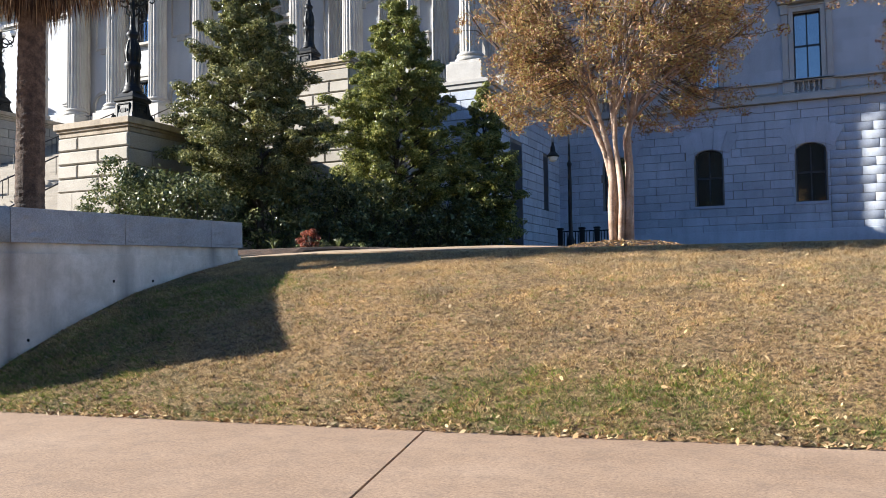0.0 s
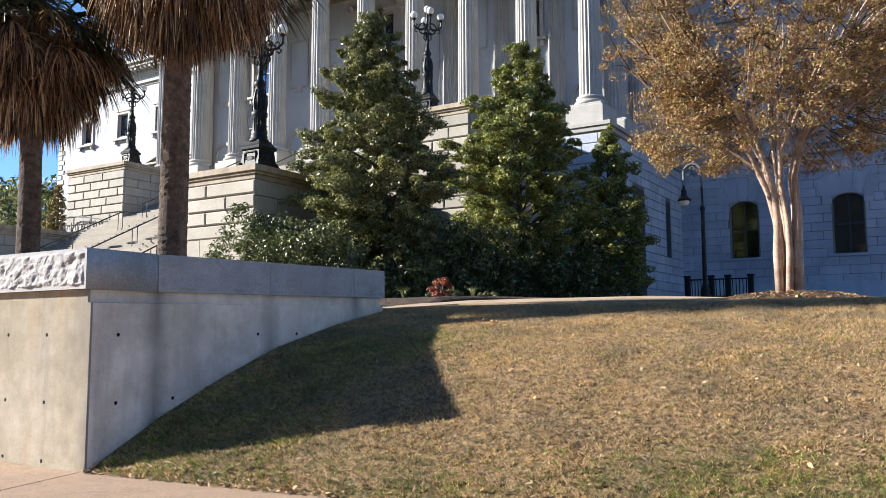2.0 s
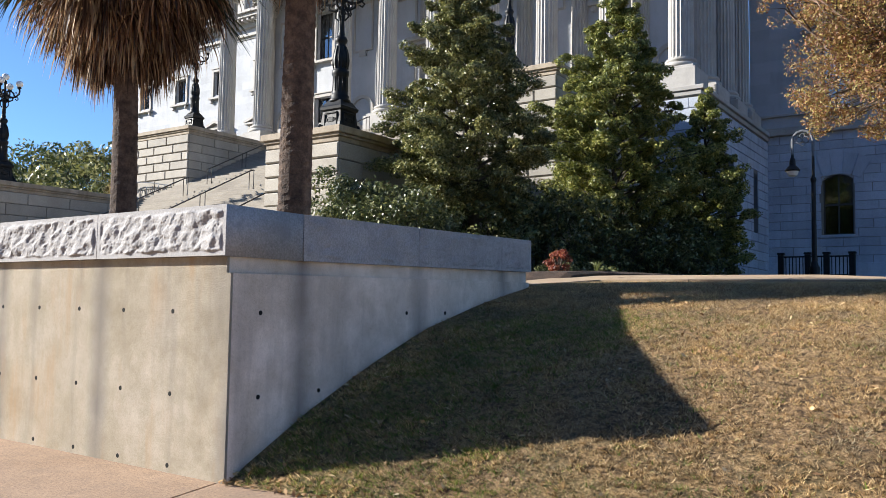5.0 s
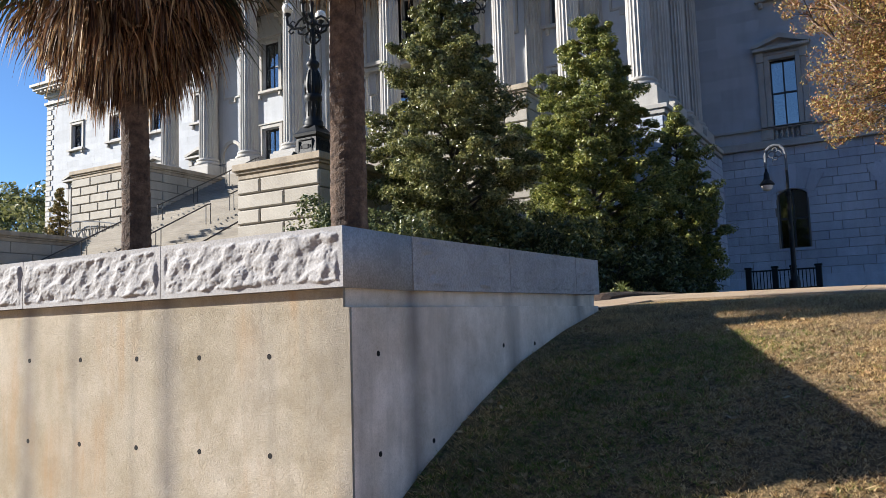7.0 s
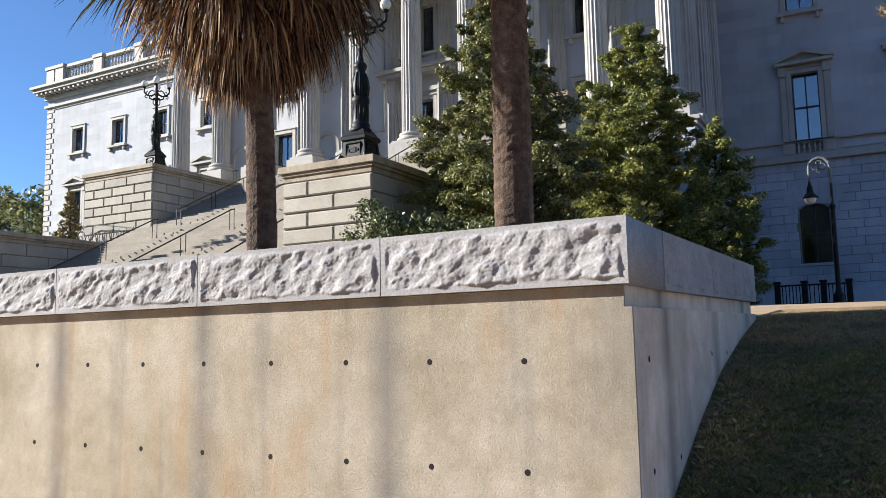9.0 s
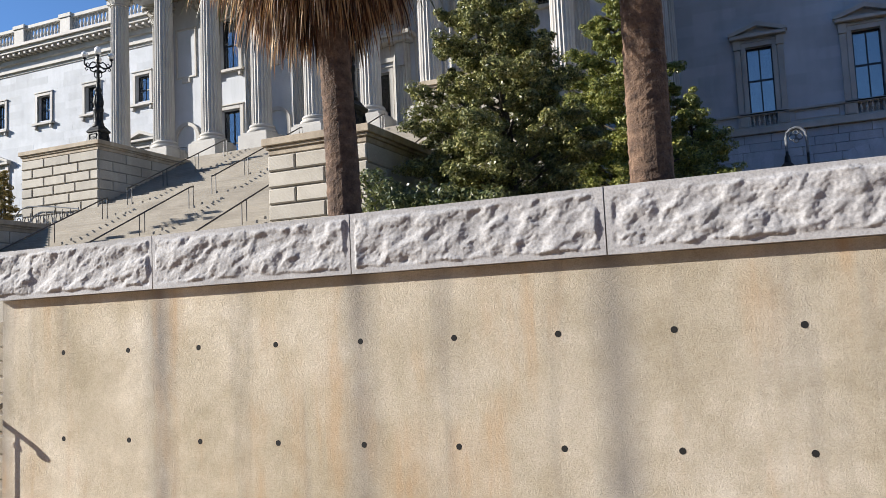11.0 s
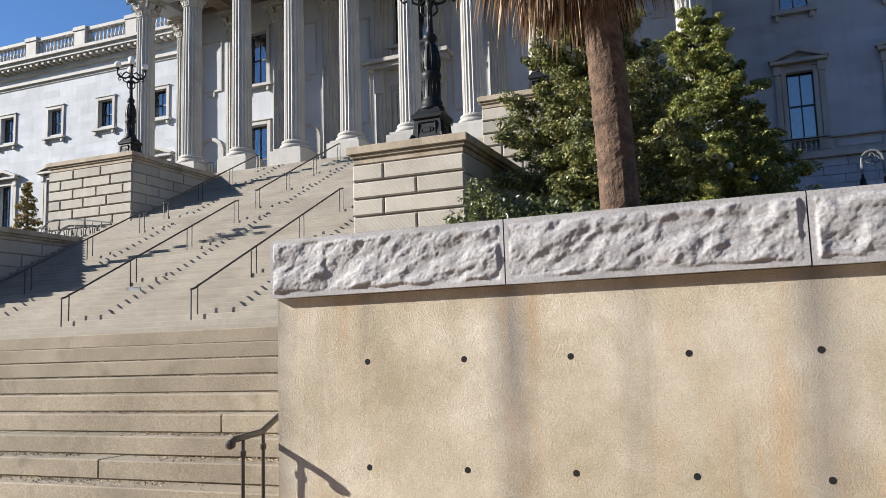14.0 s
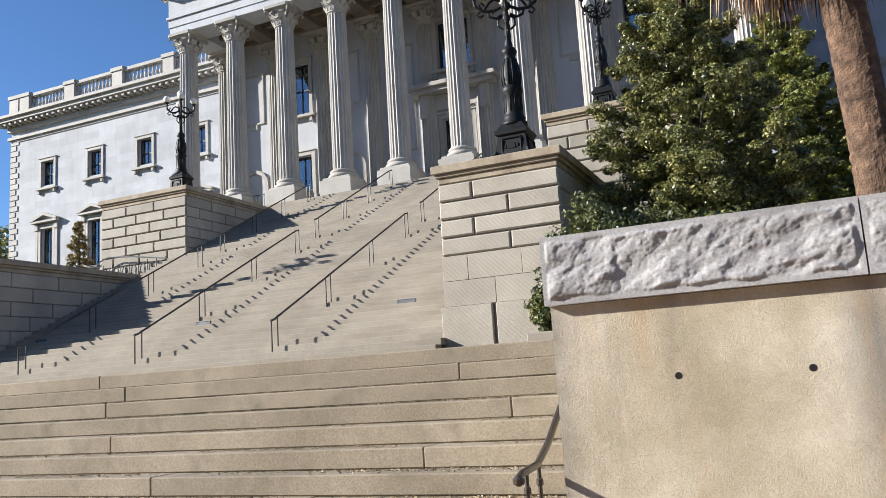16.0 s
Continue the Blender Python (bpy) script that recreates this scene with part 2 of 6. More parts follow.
def wall_concrete(name, c0, c1, c2, band_dark, rust, corner_shade=(1.0, 1.0, 1.0), phase=25.114, relief=0.95):
    """Warm cast concrete: pebbled face, dark run-off below the coping joints, rusty streaks."""
    m, n, l, p = nodes_of(name)
    pos = n.new("ShaderNodeNewGeometry").outputs["Position"]
    sep = n.new("ShaderNodeSeparateXYZ")
    l.new(pos, sep.inputs[0])
    col = ramp(n, l, noise_tex(n, l, pos, 0.9, 5, 0.6), ((0.3, c0), (0.55, c1), (0.75, c2)))
    grit = noise_tex(n, l, pos, 90, 5, 0.8)
    col = mix(n, l, col, ramp(n, l, grit, ((0.34, (0.84, 0.83, 0.81)), (0.5, (1.0, 1.0, 1.0)), (0.66, (1.10, 1.10, 1.10)))), 1.0, "MULTIPLY")
    worn = noise_tex(n, l, pos, 3.2, 4, 0.7)
    col = mix(n, l, col, ramp(n, l, worn, ((0.35, (0.86, 0.84, 0.80)), (0.65, (1.1, 1.1, 1.12)))), 1.0, "MULTIPLY")
    pits = noise_tex(n, l, pos, 130, 2, 0.5)
    col = mix(n, l, col, (0.16, 0.13, 0.10), ramp(n, l, pits, ((0.70, (0, 0, 0)), (0.77, (0.6, 0.6, 0.6)))))
    # colour darkened towards the corner in place of the grit's shading at grazing view
    corner_ramp = calc(n, l, "ADD", calc(n, l, "MULTIPLY", sep.outputs["X"], 0.25), calc(n, l, "MULTIPLY", worn, 0.8))
    col = mix(n, l, col, corner_shade, ramp(n, l, calc(n, l, "ADD", corner_ramp, 3.2), ((0.2, (0, 0, 0)), (1.0, (1, 1, 1)))), "MULTIPLY")
    # run-off below the joints of the coping
    u = calc(n, l, "PINGPONG", calc(n, l, "ADD", calc(n, l, "ADD", sep.outputs["X"], sep.outputs["Y"]), phase), 0.884)
    wob = calc(n, l, "MULTIPLY", noise_tex(n, l, pos, 2.5, 3, 0.6), 0.10)
    band = calc(n, l, "SUBTRACT", 0.25, calc(n, l, "ADD", u, wob))
    band = calc(n, l, "MULTIPLY", calc(n, l, "MAXIMUM", band, 0.0), 5.0)
    fade = ramp(n, l, noise_tex(n, l, pos, 1.0, 3, 0.5, (0.5, 0.5, 0.9)), ((0.3, (0.35, 0.35, 0.35)), (0.7, (1, 1, 1))))
    band = calc(n, l, "MULTIPLY", calc(n, l, "MINIMUM", band, 1.0), fade)
    col = mix(n, l, col, band_dark, calc(n, l, "MULTIPLY", band, 0.95))
    s = noise_tex(n, l, pos, 1.0, 4, 0.6, (6.5, 6.5, 0.4))
    patch = noise_tex(n, l, pos, 1.0, 4, 0.6, (2.2, 2.2, 0.75))
    spot = calc(n, l, "MULTIPLY", ramp(n, l, s, ((0.42, (0, 0, 0)), (0.62, (1, 1, 1)))), ramp(n, l, patch, ((0.48, (0, 0, 0)), (0.66, (0.55, 0.55, 0.55)))))
    col = mix(n, l, col, rust, spot)
    s2 = noise_tex(n, l, pos, 1.0, 4, 0.6, (2.6, 2.6, 0.25))
    col = mix(n, l, col, (0.20, 0.185, 0.165), ramp(n, l, s2, ((0.55, (0, 0, 0)), (0.8, (0.6, 0.6, 0.6)))))
    l.new(col, p.inputs["Base Color"])
    p.inputs["Roughness"].default_value = 0.92
    p.inputs["Diffuse Roughness"].default_value = 0.25
    p.inputs["Specular IOR Level"].default_value = 0.15
    bump(n, l, p, grit, relief, 0.010)
    return m


def sidewalk_concrete():
    m, n, l, p = nodes_of("sidewalk_concrete")
    pos = n.new("ShaderNodeNewGeometry").outputs["Position"]
    col = ramp(n, l, noise_tex(n, l, pos, 0.7, 5, 0.65), ((0.3, (0.285, 0.185, 0.113)), (0.55, (0.345, 0.232, 0.148)), (0.75, (0.40, 0.28, 0.187))))
    g = noise_tex(n, l, pos, 40, 6, 0.95)
    col = mix(n, l, col, ramp(n, l, g, ((0.36, (0.45, 0.43, 0.41)), (0.5, (1.0, 1.0, 1.0)), (0.64, (1.5, 1.5, 1.5)))), 1.0, "MULTIPLY")
    st = noise_tex(n, l, pos, 4.5, 6, 0.8)
    col = mix(n, l, col, (0.19, 0.135, 0.095), ramp(n, l, st, ((0.46, (0, 0, 0)), (0.72, (0.7, 0.7, 0.7)))))
    l.new(col, p.inputs["Base Color"])
    p.inputs["Roughness"].default_value = 0.9
    bump(n, l, p, g, 0.4, 0.006)
    return m


def lawn_material():
    """Dormant turf: tan and brown thatch with green left near the pavement."""
    m, n, l, p = nodes_of("dormant_turf")
    pos = n.new("ShaderNodeNewGeometry").outputs["Position"]
    fine = noise_tex(n, l, pos, 48, 5, 0.85)
    col = ramp(n, l, fine, ((0.34, (0.07, 0.045, 0.022)), (0.5, (0.34, 0.235, 0.125)), (0.64, (0.60, 0.44, 0.26))))
    cl = noise_tex(n, l, pos, 15, 3, 0.75)
    col = mix(n, l, col, ramp(n, l, cl, ((0.38, (0.34, 0.31, 0.28)), (0.56, (1.2, 1.18, 1.12)))), 1.0, "MULTIPLY")
    mid = noise_tex(n, l, pos, 1.4, 4, 0.6)
    col = mix(n, l, col, ramp(n, l, mid, ((0.3, (0.72, 0.66, 0.62)), (0.7, (1.15, 1.08, 1.0)))), 1.0, "MULTIPLY")
    gr = noise_tex(n, l, pos, 0.9, 4, 0.65)
    sep = n.new("ShaderNodeSeparateXYZ")
    l.new(pos, sep.inputs[0])
    low = calc(n, l, "SUBTRACT", 1.0, calc(n, l, "MULTIPLY", sep.outputs["Z"], 1.5))
    low = calc(n, l, "MAXIMUM", low, 0.12)
    lush = ramp(n, l, calc(n, l, "ADD", calc(n, l, "MULTIPLY", calc(n, l, "ADD", sep.outputs["X"], 8.8), 0.22), calc(n, l, "MULTIPLY", gr, 0.9)), ((0.35, (1, 1, 1)), (0.95, (0, 0, 0))))
    low = calc(n, l, "MAXIMUM", low, lush)
    gr = calc(n, l, "ADD", gr, calc(n, l, "MULTIPLY", lush, 0.16))
    g = calc(n, l, "MULTIPLY", ramp(n, l, gr, ((0.46, (0, 0, 0)), (0.68, (1, 1, 1)))), low)
    col = mix(n, l, col, mix(n, l, (0.05, 0.07, 0.015), (0.15, 0.17, 0.05), fine), calc(n, l, "MULTIPLY", g, 0.8))
    l.new(col, p.inputs["Base Color"])
    p.inputs["Roughness"].default_value = 0.95
    bump(n, l, p, fine, 1.0, 0.04)
    return m


GLASS, GLOBE, SIDEWALK, LAWN = glass_material(), globe_material(), sidewalk_concrete(), lawn_material()
CONCRETE = wall_concrete("cast_concrete", (0.47, 0.41, 0.30), (0.585, 0.52, 0.405), (0.68, 0.62, 0.515), (0.215, 0.20, 0.18), (0.47, 0.30, 0.155), (0.82, 0.82, 0.83), 25.929)
CONCRETE_PALE = wall_concrete("pale_cast_concrete", (0.55, 0.48, 0.40), (0.70, 0.615, 0.52), (0.78, 0.695, 0.60), (0.20, 0.175, 0.155), (0.46, 0.40, 0.33), relief=0.25)



# ---------------------------------------------------------------- builders
def link(name, me, material, parent=None, label=""):
    ob = new(name, me)
    if material and not me.materials:
        me.materials.append(material)
    if parent:
        ob.parent = parent
    if label:
        ob["label"] = label
    return ob


def part(name, bm, material, parent=None, label="", smooth=False):
    me = bpy.data.meshes.new(name)
    bmesh.ops.recalc_face_normals(bm, faces=bm.faces)
    bm.to_mesh(me)
    bm.free()
    if smooth:
        me.polygons.foreach_set("use_smooth", [True] * len(me.polygons))
    return link(name, me, material, parent, label)


def arrays(name, verts, faces, material, parent=None, label="", smooth=False):
    """One mesh from numpy vertices and faces that all have the same number of corners."""
    me = bpy.data.meshes.new(name)
    verts, faces = np.asarray(verts, np.float32), np.asarray(faces, np.int32)
    k = faces.shape[1]
    me.vertices.add(len(verts))
    me.vertices.foreach_set("co", verts.ravel())
    me.loops.add(faces.size)
    me.loops.foreach_set("vertex_index", faces.ravel())
    me.polygons.add(len(faces))
    me.polygons.foreach_set("loop_start", np.arange(0, faces.size, k, dtype=np.int32))
    if smooth:
        me.polygons.foreach_set("use_smooth", np.ones(len(faces), bool))
    me.update(calc_edges=True)
    return link(name, me, material, parent, label)


def thing(name, x, y, z, label, category, group="", kind="", turn=0):
    ob = new(name)
    ob.matrix_basis = pose(x, y, z, 0, 0, turn)
    ob.empty_display_size = 0.2
    return tagged(ob, label, category, group, kind)


def add_box(bm, x0, x1, y0, y1, z0, z1, bevel=0.0):
    r = bmesh.ops.create_cube(bm, size=1.0)
    for v in r["verts"]:
        v.co = Vector((x0 + (v.co.x + 0.5) * (x1 - x0), y0 + (v.co.y + 0.5) * (y1 - y0), z0 + (v.co.z + 0.5) * (z1 - z0)))
    if bevel:
        es = {e for v in r["verts"] for e in v.link_edges}
        bmesh.ops.bevel(bm, geom=list(es), offset=bevel, segments=1, affect="EDGES")
    return bm


def boxes(*rows, bevel=0.0):
    bm = bmesh.new()
    for r in rows:
        add_box(bm, *r, bevel=bevel)
    return bm


def add_lathe(bm, profile, segments=24, x=0, y=0):
    """profile: (radius, z) from bottom to top."""
    rings = []
    for r, z in profile:
        rings.append([bm.verts.new((x + r * math.cos(2 * math.pi * i / segments), y + r * math.sin(2 * math.pi * i / segments), z)) for i in range(segments)])
    for a, b in zip(rings, rings[1:]):
        for i in range(segments):
            j = (i + 1) % segments
            bm.faces.new((a[i], a[j], b[j], b[i]))
    bm.faces.new(rings[0][::-1])
    bm.faces.new(rings[-1])
    return bm


def add_tube(bm, points, radius, segments=8, taper=1.0):
    points = [Vector(p) for p in points]
    rings = []
    for k, p in enumerate(points):
        d = (points[min(k + 1, len(points) - 1)] - points[max(k - 1, 0)]).normalized()
        side = d.orthogonal().normalized() if k == 0 else (side - d * side.dot(d)).normalized()
        up = d.cross(side)
        r = radius * (1 + (taper - 1) * k / max(1, len(points) - 1))
        rings.append([bm.verts.new(p + side * r * math.cos(2 * math.pi * i / segments) + up * r * math.sin(2 * math.pi * i / segments)) for i in range(segments)])
    for a, b in zip(rings, rings[1:]):
        for i in range(segments):
            j = (i + 1) % segments
            bm.faces.new((a[i], a[j], b[j], b[i]))
    bm.faces.new(rings[0][::-1])
    bm.faces.new(rings[-1])
    return bm


def slab(us, zs, holes, depth):
    """A wall in its own plane (u along x, front at y=0, back at y=depth) with rectangular openings."""
    us = sorted({round(u, 4) for u in list(us) + [h[k] for h in holes for k in (0, 1)]})
    zs = sorted({round(z, 4) for z in list(zs) + [h[k] for h in holes for k in (2, 3)]})
    solid = {}
    for i in range(len(us) - 1):
        for j in range(len(zs) - 1):
            u, z = (us[i] + us[i + 1]) / 2, (zs[j] + zs[j + 1]) / 2
            solid[i, j] = not any(h[0] < u < h[1] and h[2] < z < h[3] for h in holes)
    bm, vs = bmesh.new(), {}

    def v(i, j, y):
        if (i, j, y) not in vs:
            vs[i, j, y] = bm.verts.new((us[i], y, zs[j]))
        return vs[i, j, y]

    for (i, j), s in solid.items():
        if not s:
            continue
        bm.faces.new((v(i, j, 0), v(i + 1, j, 0), v(i + 1, j + 1, 0), v(i, j + 1, 0)))
        bm.faces.new((v(i, j, depth), v(i, j + 1, depth), v(i + 1, j + 1, depth), v(i + 1, j, depth)))
        for di, dj, a, b in ((-1, 0, (i, j), (i, j + 1)), (1, 0, (i + 1, j), (i + 1, j + 1)), (0, -1, (i, j), (i + 1, j)), (0, 1, (i, j + 1), (i + 1, j + 1))):
            if not solid.get((i + di, j + dj)):
                bm.faces.new((v(*a, 0), v(*b, 0), v(*b, depth), v(*a, depth)))
    return bm


BLOCKS = {}


def block_mesh(w, h, material, proud=0.03, edge=0.018):
    """A dressed stone: flat face, chamfered arrises, open at the back. Origin at its lower left back corner."""
    key = (round(w, 2), round(h, 2), material.name, proud, edge)
    if key not in BLOCKS:
        w, h = key[0], key[1]
        e = edge
        vs = [(0, 0, 0), (w, 0, 0), (w, 0, h), (0, 0, h), (0, -proud + e, 0), (w, -proud + e, 0), (w, -proud + e, h), (0, -proud + e, h),
              (e, -proud, e), (w - e, -proud, e), (w - e, -proud, h - e), (e, -proud, h - e)]
        fs = [(0, 1, 5, 4), (1, 2, 6, 5), (2, 3, 7, 6), (3, 0, 4, 7), (4, 5, 9, 8), (5, 6, 10, 9), (6, 7, 11, 10), (7, 4, 8, 11), (8, 9, 10, 11)]
        me = bpy.data.meshes.new("stone")
        me.from_pydata(vs, [], fs)
        me.materials.append(material)
        BLOCKS[key] = me
    return BLOCKS[key]


def masonry(parent, m, length, z0, z1, course, block, material, seed, holes=(), gap=0.02, proud=0.03, edge=0.018, jitter=0.25, name="stone", joined=False):
    """Running-bond stones on a face: m is the pose of the face (x along it, -y outwards)."""
    rnd = random.Random(seed)
    rows = max(1, round((z1 - z0) / course))
    ch = (z1 - z0) / rows
    made, heap_v, heap_f = 0, [], []
    for k in range(rows):
        a, b = z0 + k * ch, z0 + (k + 1) * ch
        cuts, u = [0.0], block * (0.5 if k % 2 else 1.0)
        while u < length - 0.3 * block:
            cuts.append(u)
            u += block * (1 + rnd.uniform(-jitter, jitter))
        cuts.append(length)
        for u0, u1 in zip(cuts, cuts[1:]):
            spans = [(u0, u1)]
            for h0, h1, hz0, hz1 in holes:
                if hz0 < (a + b) / 2 < hz1:
                    spans = [s for p, q in spans for s in ((p, min(q, h0)), (max(p, h1), q)) if s[1] - s[0] > 0.08]
            for p, q in spans:
                if joined:
                    me = block_mesh(q - p - gap, ch - gap, material, proud, edge)
                    n0 = len(heap_v)
                    heap_v += [m @ pose(p + gap / 2, 0, a + gap / 2) @ v.co for v in me.vertices]
                    heap_f += [tuple(n0 + i for i in f.vertices) for f in me.polygons]
                    continue
                ob = new(name, block_mesh(q - p - gap, ch - gap, material, proud, edge))
                ob.matrix_basis = m @ pose(p + gap / 2, 0, a + gap / 2)
                ob.parent = parent
                made += 1
    if joined:
        tagged(arrays("stone_courses", heap_v, heap_f, material, parent), kind="stuff")
    return made



# ---------------------------------------------------------------- ground
CX = -29.95           # middle of the portico and its stairs
FACE_Y = 47.1         # front of the wings
WALL_R, WALL_L, WALL_Y, WALL_TOP = -8.80, -15.80, 5.807, 1.82
LAND_Z, FLOOR_Z = 1.76, 10.9


def lawn_edge(x):
    if x < WALL_R:
        return WALL_Y
    return 5.83 + 0.10 * (x - WALL_R) + 0.0022 * (x - WALL_R) ** 2


PROFILE = ((-60, 0.0), (0.0, 0.0), (0.2, 0.12), (0.9, 0.48), (1.7, 0.83), (2.65, 1.18), (3.8, 1.47), (5.2, 1.74), (8, 1.86), (11.5, 1.96), (41, 2.95), (60, 3.0), (4000, 3.0))


def ground_height(x, y):
    d = y - lawn_edge(min(x, 8))
    for (a, za), (b, zb) in zip(PROFILE, PROFILE[1:]):
        if a <= d <= b:
            rise = 0.11 * min(1, max(0, (-3.6 - x) / 2.4)) * min(1, max(0, (d - 6.6) / 3.0)) * min(1, max(0, (30 - d) / 18))
            return za + (zb - za) * (d - a) / (b - a) + rise
    return 3.0 if d > 0 else 0.0


def build_ground():
    xs = [-3000, -600, -200, -100, -70, -50, -40, -30, -22, -16] + [WALL_R + 0.03] + list(np.arange(-8.4, 9.1, 0.35)) + [12, 16, 25, 45, 90, 200, 600, 3000]
    ds = [-3000, -400, -60, -25, -0.12, -0.02, 0.03, 0.1, 0.2, 0.35] + list(np.arange(0.6, 9, 0.3)) + [10, 11.5, 13, 15, 18, 22, 27, 34, 41, 55, 80, 150, 400, 3000]
    rnd = random.Random(3)
    vs, fs = [], []
    for x in xs:
        for d in ds:
            y = lawn_edge(min(x, 8)) + d
            z = ground_height(x, y)
            if 0.1 < d < 9 and -8.5 < x < 9:
                z += rnd.uniform(-0.012, 0.012)
            if d < -0.1:
                z = -0.34
            elif x < -8.9:
                z = 1.6 if d < 40 else 3.0
            vs.append((x, y, z))
    k = len(ds)
    for i in range(len(xs) - 1):
        if xs[i] < WALL_R - 0.2 and xs[i] >= -50:
            rows = list(range(4)) + list(range(ds.index(18), k - 1))
        else:
            rows = range(k - 1)
        for j in rows:
            a = i * k + j
            fs.append((a, a + k, a + k + 1, a + 1))
    ob = arrays("ground", vs, fs, LAWN, smooth=True)
    return tagged(ob, "sloping lawn of dormant tan winter grass", "lawn", kind="structure")


build_ground()


def build_pavement():
    root = thing("pavement", 0, 0, 0, "buff concrete sidewalk in wide jointed slabs", "pavement", kind="structure")
    part("bed", boxes((-60, 40, -14, 5.82, -0.30, -0.035)), JOINT, root)
    # slabs cut by slanting joints
    joints = [-46, -38, -31, -24.5, -18.5, -13.6, -8.08, -2.38, 2.6, 8.5, 16, 26, 38]
    slant = 0.26
    for (a, b) in zip(joints, joints[1:]):
        for y0, y1 in ((-12, -5.6), (-5.6, 0.05), (0.05, 9.2)):
            g = 0.011
            bm = bmesh.new()
            pts = []
            for x, y in ((a + g, y0 + g), (b - g, y0 + g), (b - g, y1 - g), (a + g, y1 - g)):
                pts.append([x, y])
            n = 10
            if y1 > 5:
                row = []
                for i in range(n + 1):
                    x = a + g + (b - a - 2 * g) * i / n
                    xx = x - slant * (lawn_edge(x) - 3.0) if x > -12 else x
                    row.append((xx, lawn_edge(min(max(xx, -60), 8)) + 0.012 + 0.012 * math.sin(5 * xx)))
                base = [(p[0] - (slant * (p[1] - 3.0) if p[0] > -12 else 0), p[1]) for p in pts[:2]]
                ring = base + row[::-1]
            else:
                ring = [(p[0] - (slant * (p[1] - 3.0) if p[0] > -12 else 0), p[1]) for p in pts]
            vs = [bm.verts.new((x, y, 0.0)) for x, y in ring]
            f = bm.faces.new(vs)
            r = bmesh.ops.extrude_face_region(bm, geom=[f])
            for v in r["geom"]:
                if isinstance(v, bmesh.types.BMVert):
                    v.co.z -= 0.09
            part("slab", bm, SIDEWALK, root)


build_pavement()
# unseen block, added so that the lower windows reflect dark instead of sky
tagged(part("backdrop", boxes((-150, 110, -92, -80, -0.4, 38)), BARK), "unseen dark mass added for the windows to reflect", "backdrop", kind="structure")


# ---------------------------------------------------------------- retaining wall
def rocky_block(w, h, d, seed, rough=0.055):
    """A coping stone: sawn margins, a rock-faced field, origin at lower left front corner, front towards -y."""
    rng = np.random.default_rng(500 + seed)
    nu, nz = int(w / 0.008), int(h / 0.008)
    uu, zz = np.meshgrid(np.linspace(0, w, nu + 1), np.linspace(0, h, nz + 1))
    margin = 0.036 + 0.006 * np.sin(uu * 23 + seed) + rng.normal(0, 0.0015, uu.shape)
    e = np.minimum(np.minimum(uu, w - uu), np.minimum(zz, h - zz))
    sheet = []
    for u, z in zip(uu.ravel(), zz.ravel()):
        q = Vector(((u - 0.45 * z) * 5.0 + seed * 7.3, seed * 8.4, z * 6.6 + seed * 1.7))
        q += 0.22 * noise.noise_vector(q * 2.4) + 0.07 * noise.noise_vector(q * 8.0)
        base = noise.noise(q) + 0.45 * noise.noise(q * 2.2)
        steps = sum(min(1.0, max(0.0, (base - lv) / 0.035)) * (0.7 + 0.6 * noise.noise(q * 0.7 + Vector((lv * 31, 3, 5)))) for lv in (-0.62, -0.42, -0.25, -0.1, 0.05, 0.2, 0.36, 0.55))
        sheet.append(0.0068 * steps + 0.009 * base + 0.0032 * noise.fractal(q * 6.0, 0.7, 2.2, 4))
    sheet = np.array(sheet).reshape(uu.shape)
    k = np.clip(sheet - sheet.mean() + 0.010, -0.014, 0.045) * rough / 0.036
    k = np.where(e > margin, np.clip((e - margin) / 0.013, 0, 1) * k, 0.0)
    vs = np.stack([uu, -k, zz], axis=-1).reshape(-1, 3).tolist()
    fs = []
    row = nu + 1
    for j in range(nz):
        for i in range(nu):
            a = j * row + i
            fs.append((a, a + 1, a + row + 1, a + row))
    n0 = len(vs)
    vs += [(0, d, 0), (w, d, 0), (w, d, h), (0, d, h), (0, 0, 0), (w, 0, 0), (w, 0, h), (0, 0, h)]
    for f in ((0, 3, 2, 1), (4, 0, 1, 5), (5, 1, 2, 6), (6, 2, 3, 7), (7, 3, 0, 4)):
        fs.append(tuple(n0 + k for k in f))
    return np.array(vs), np.array(fs)


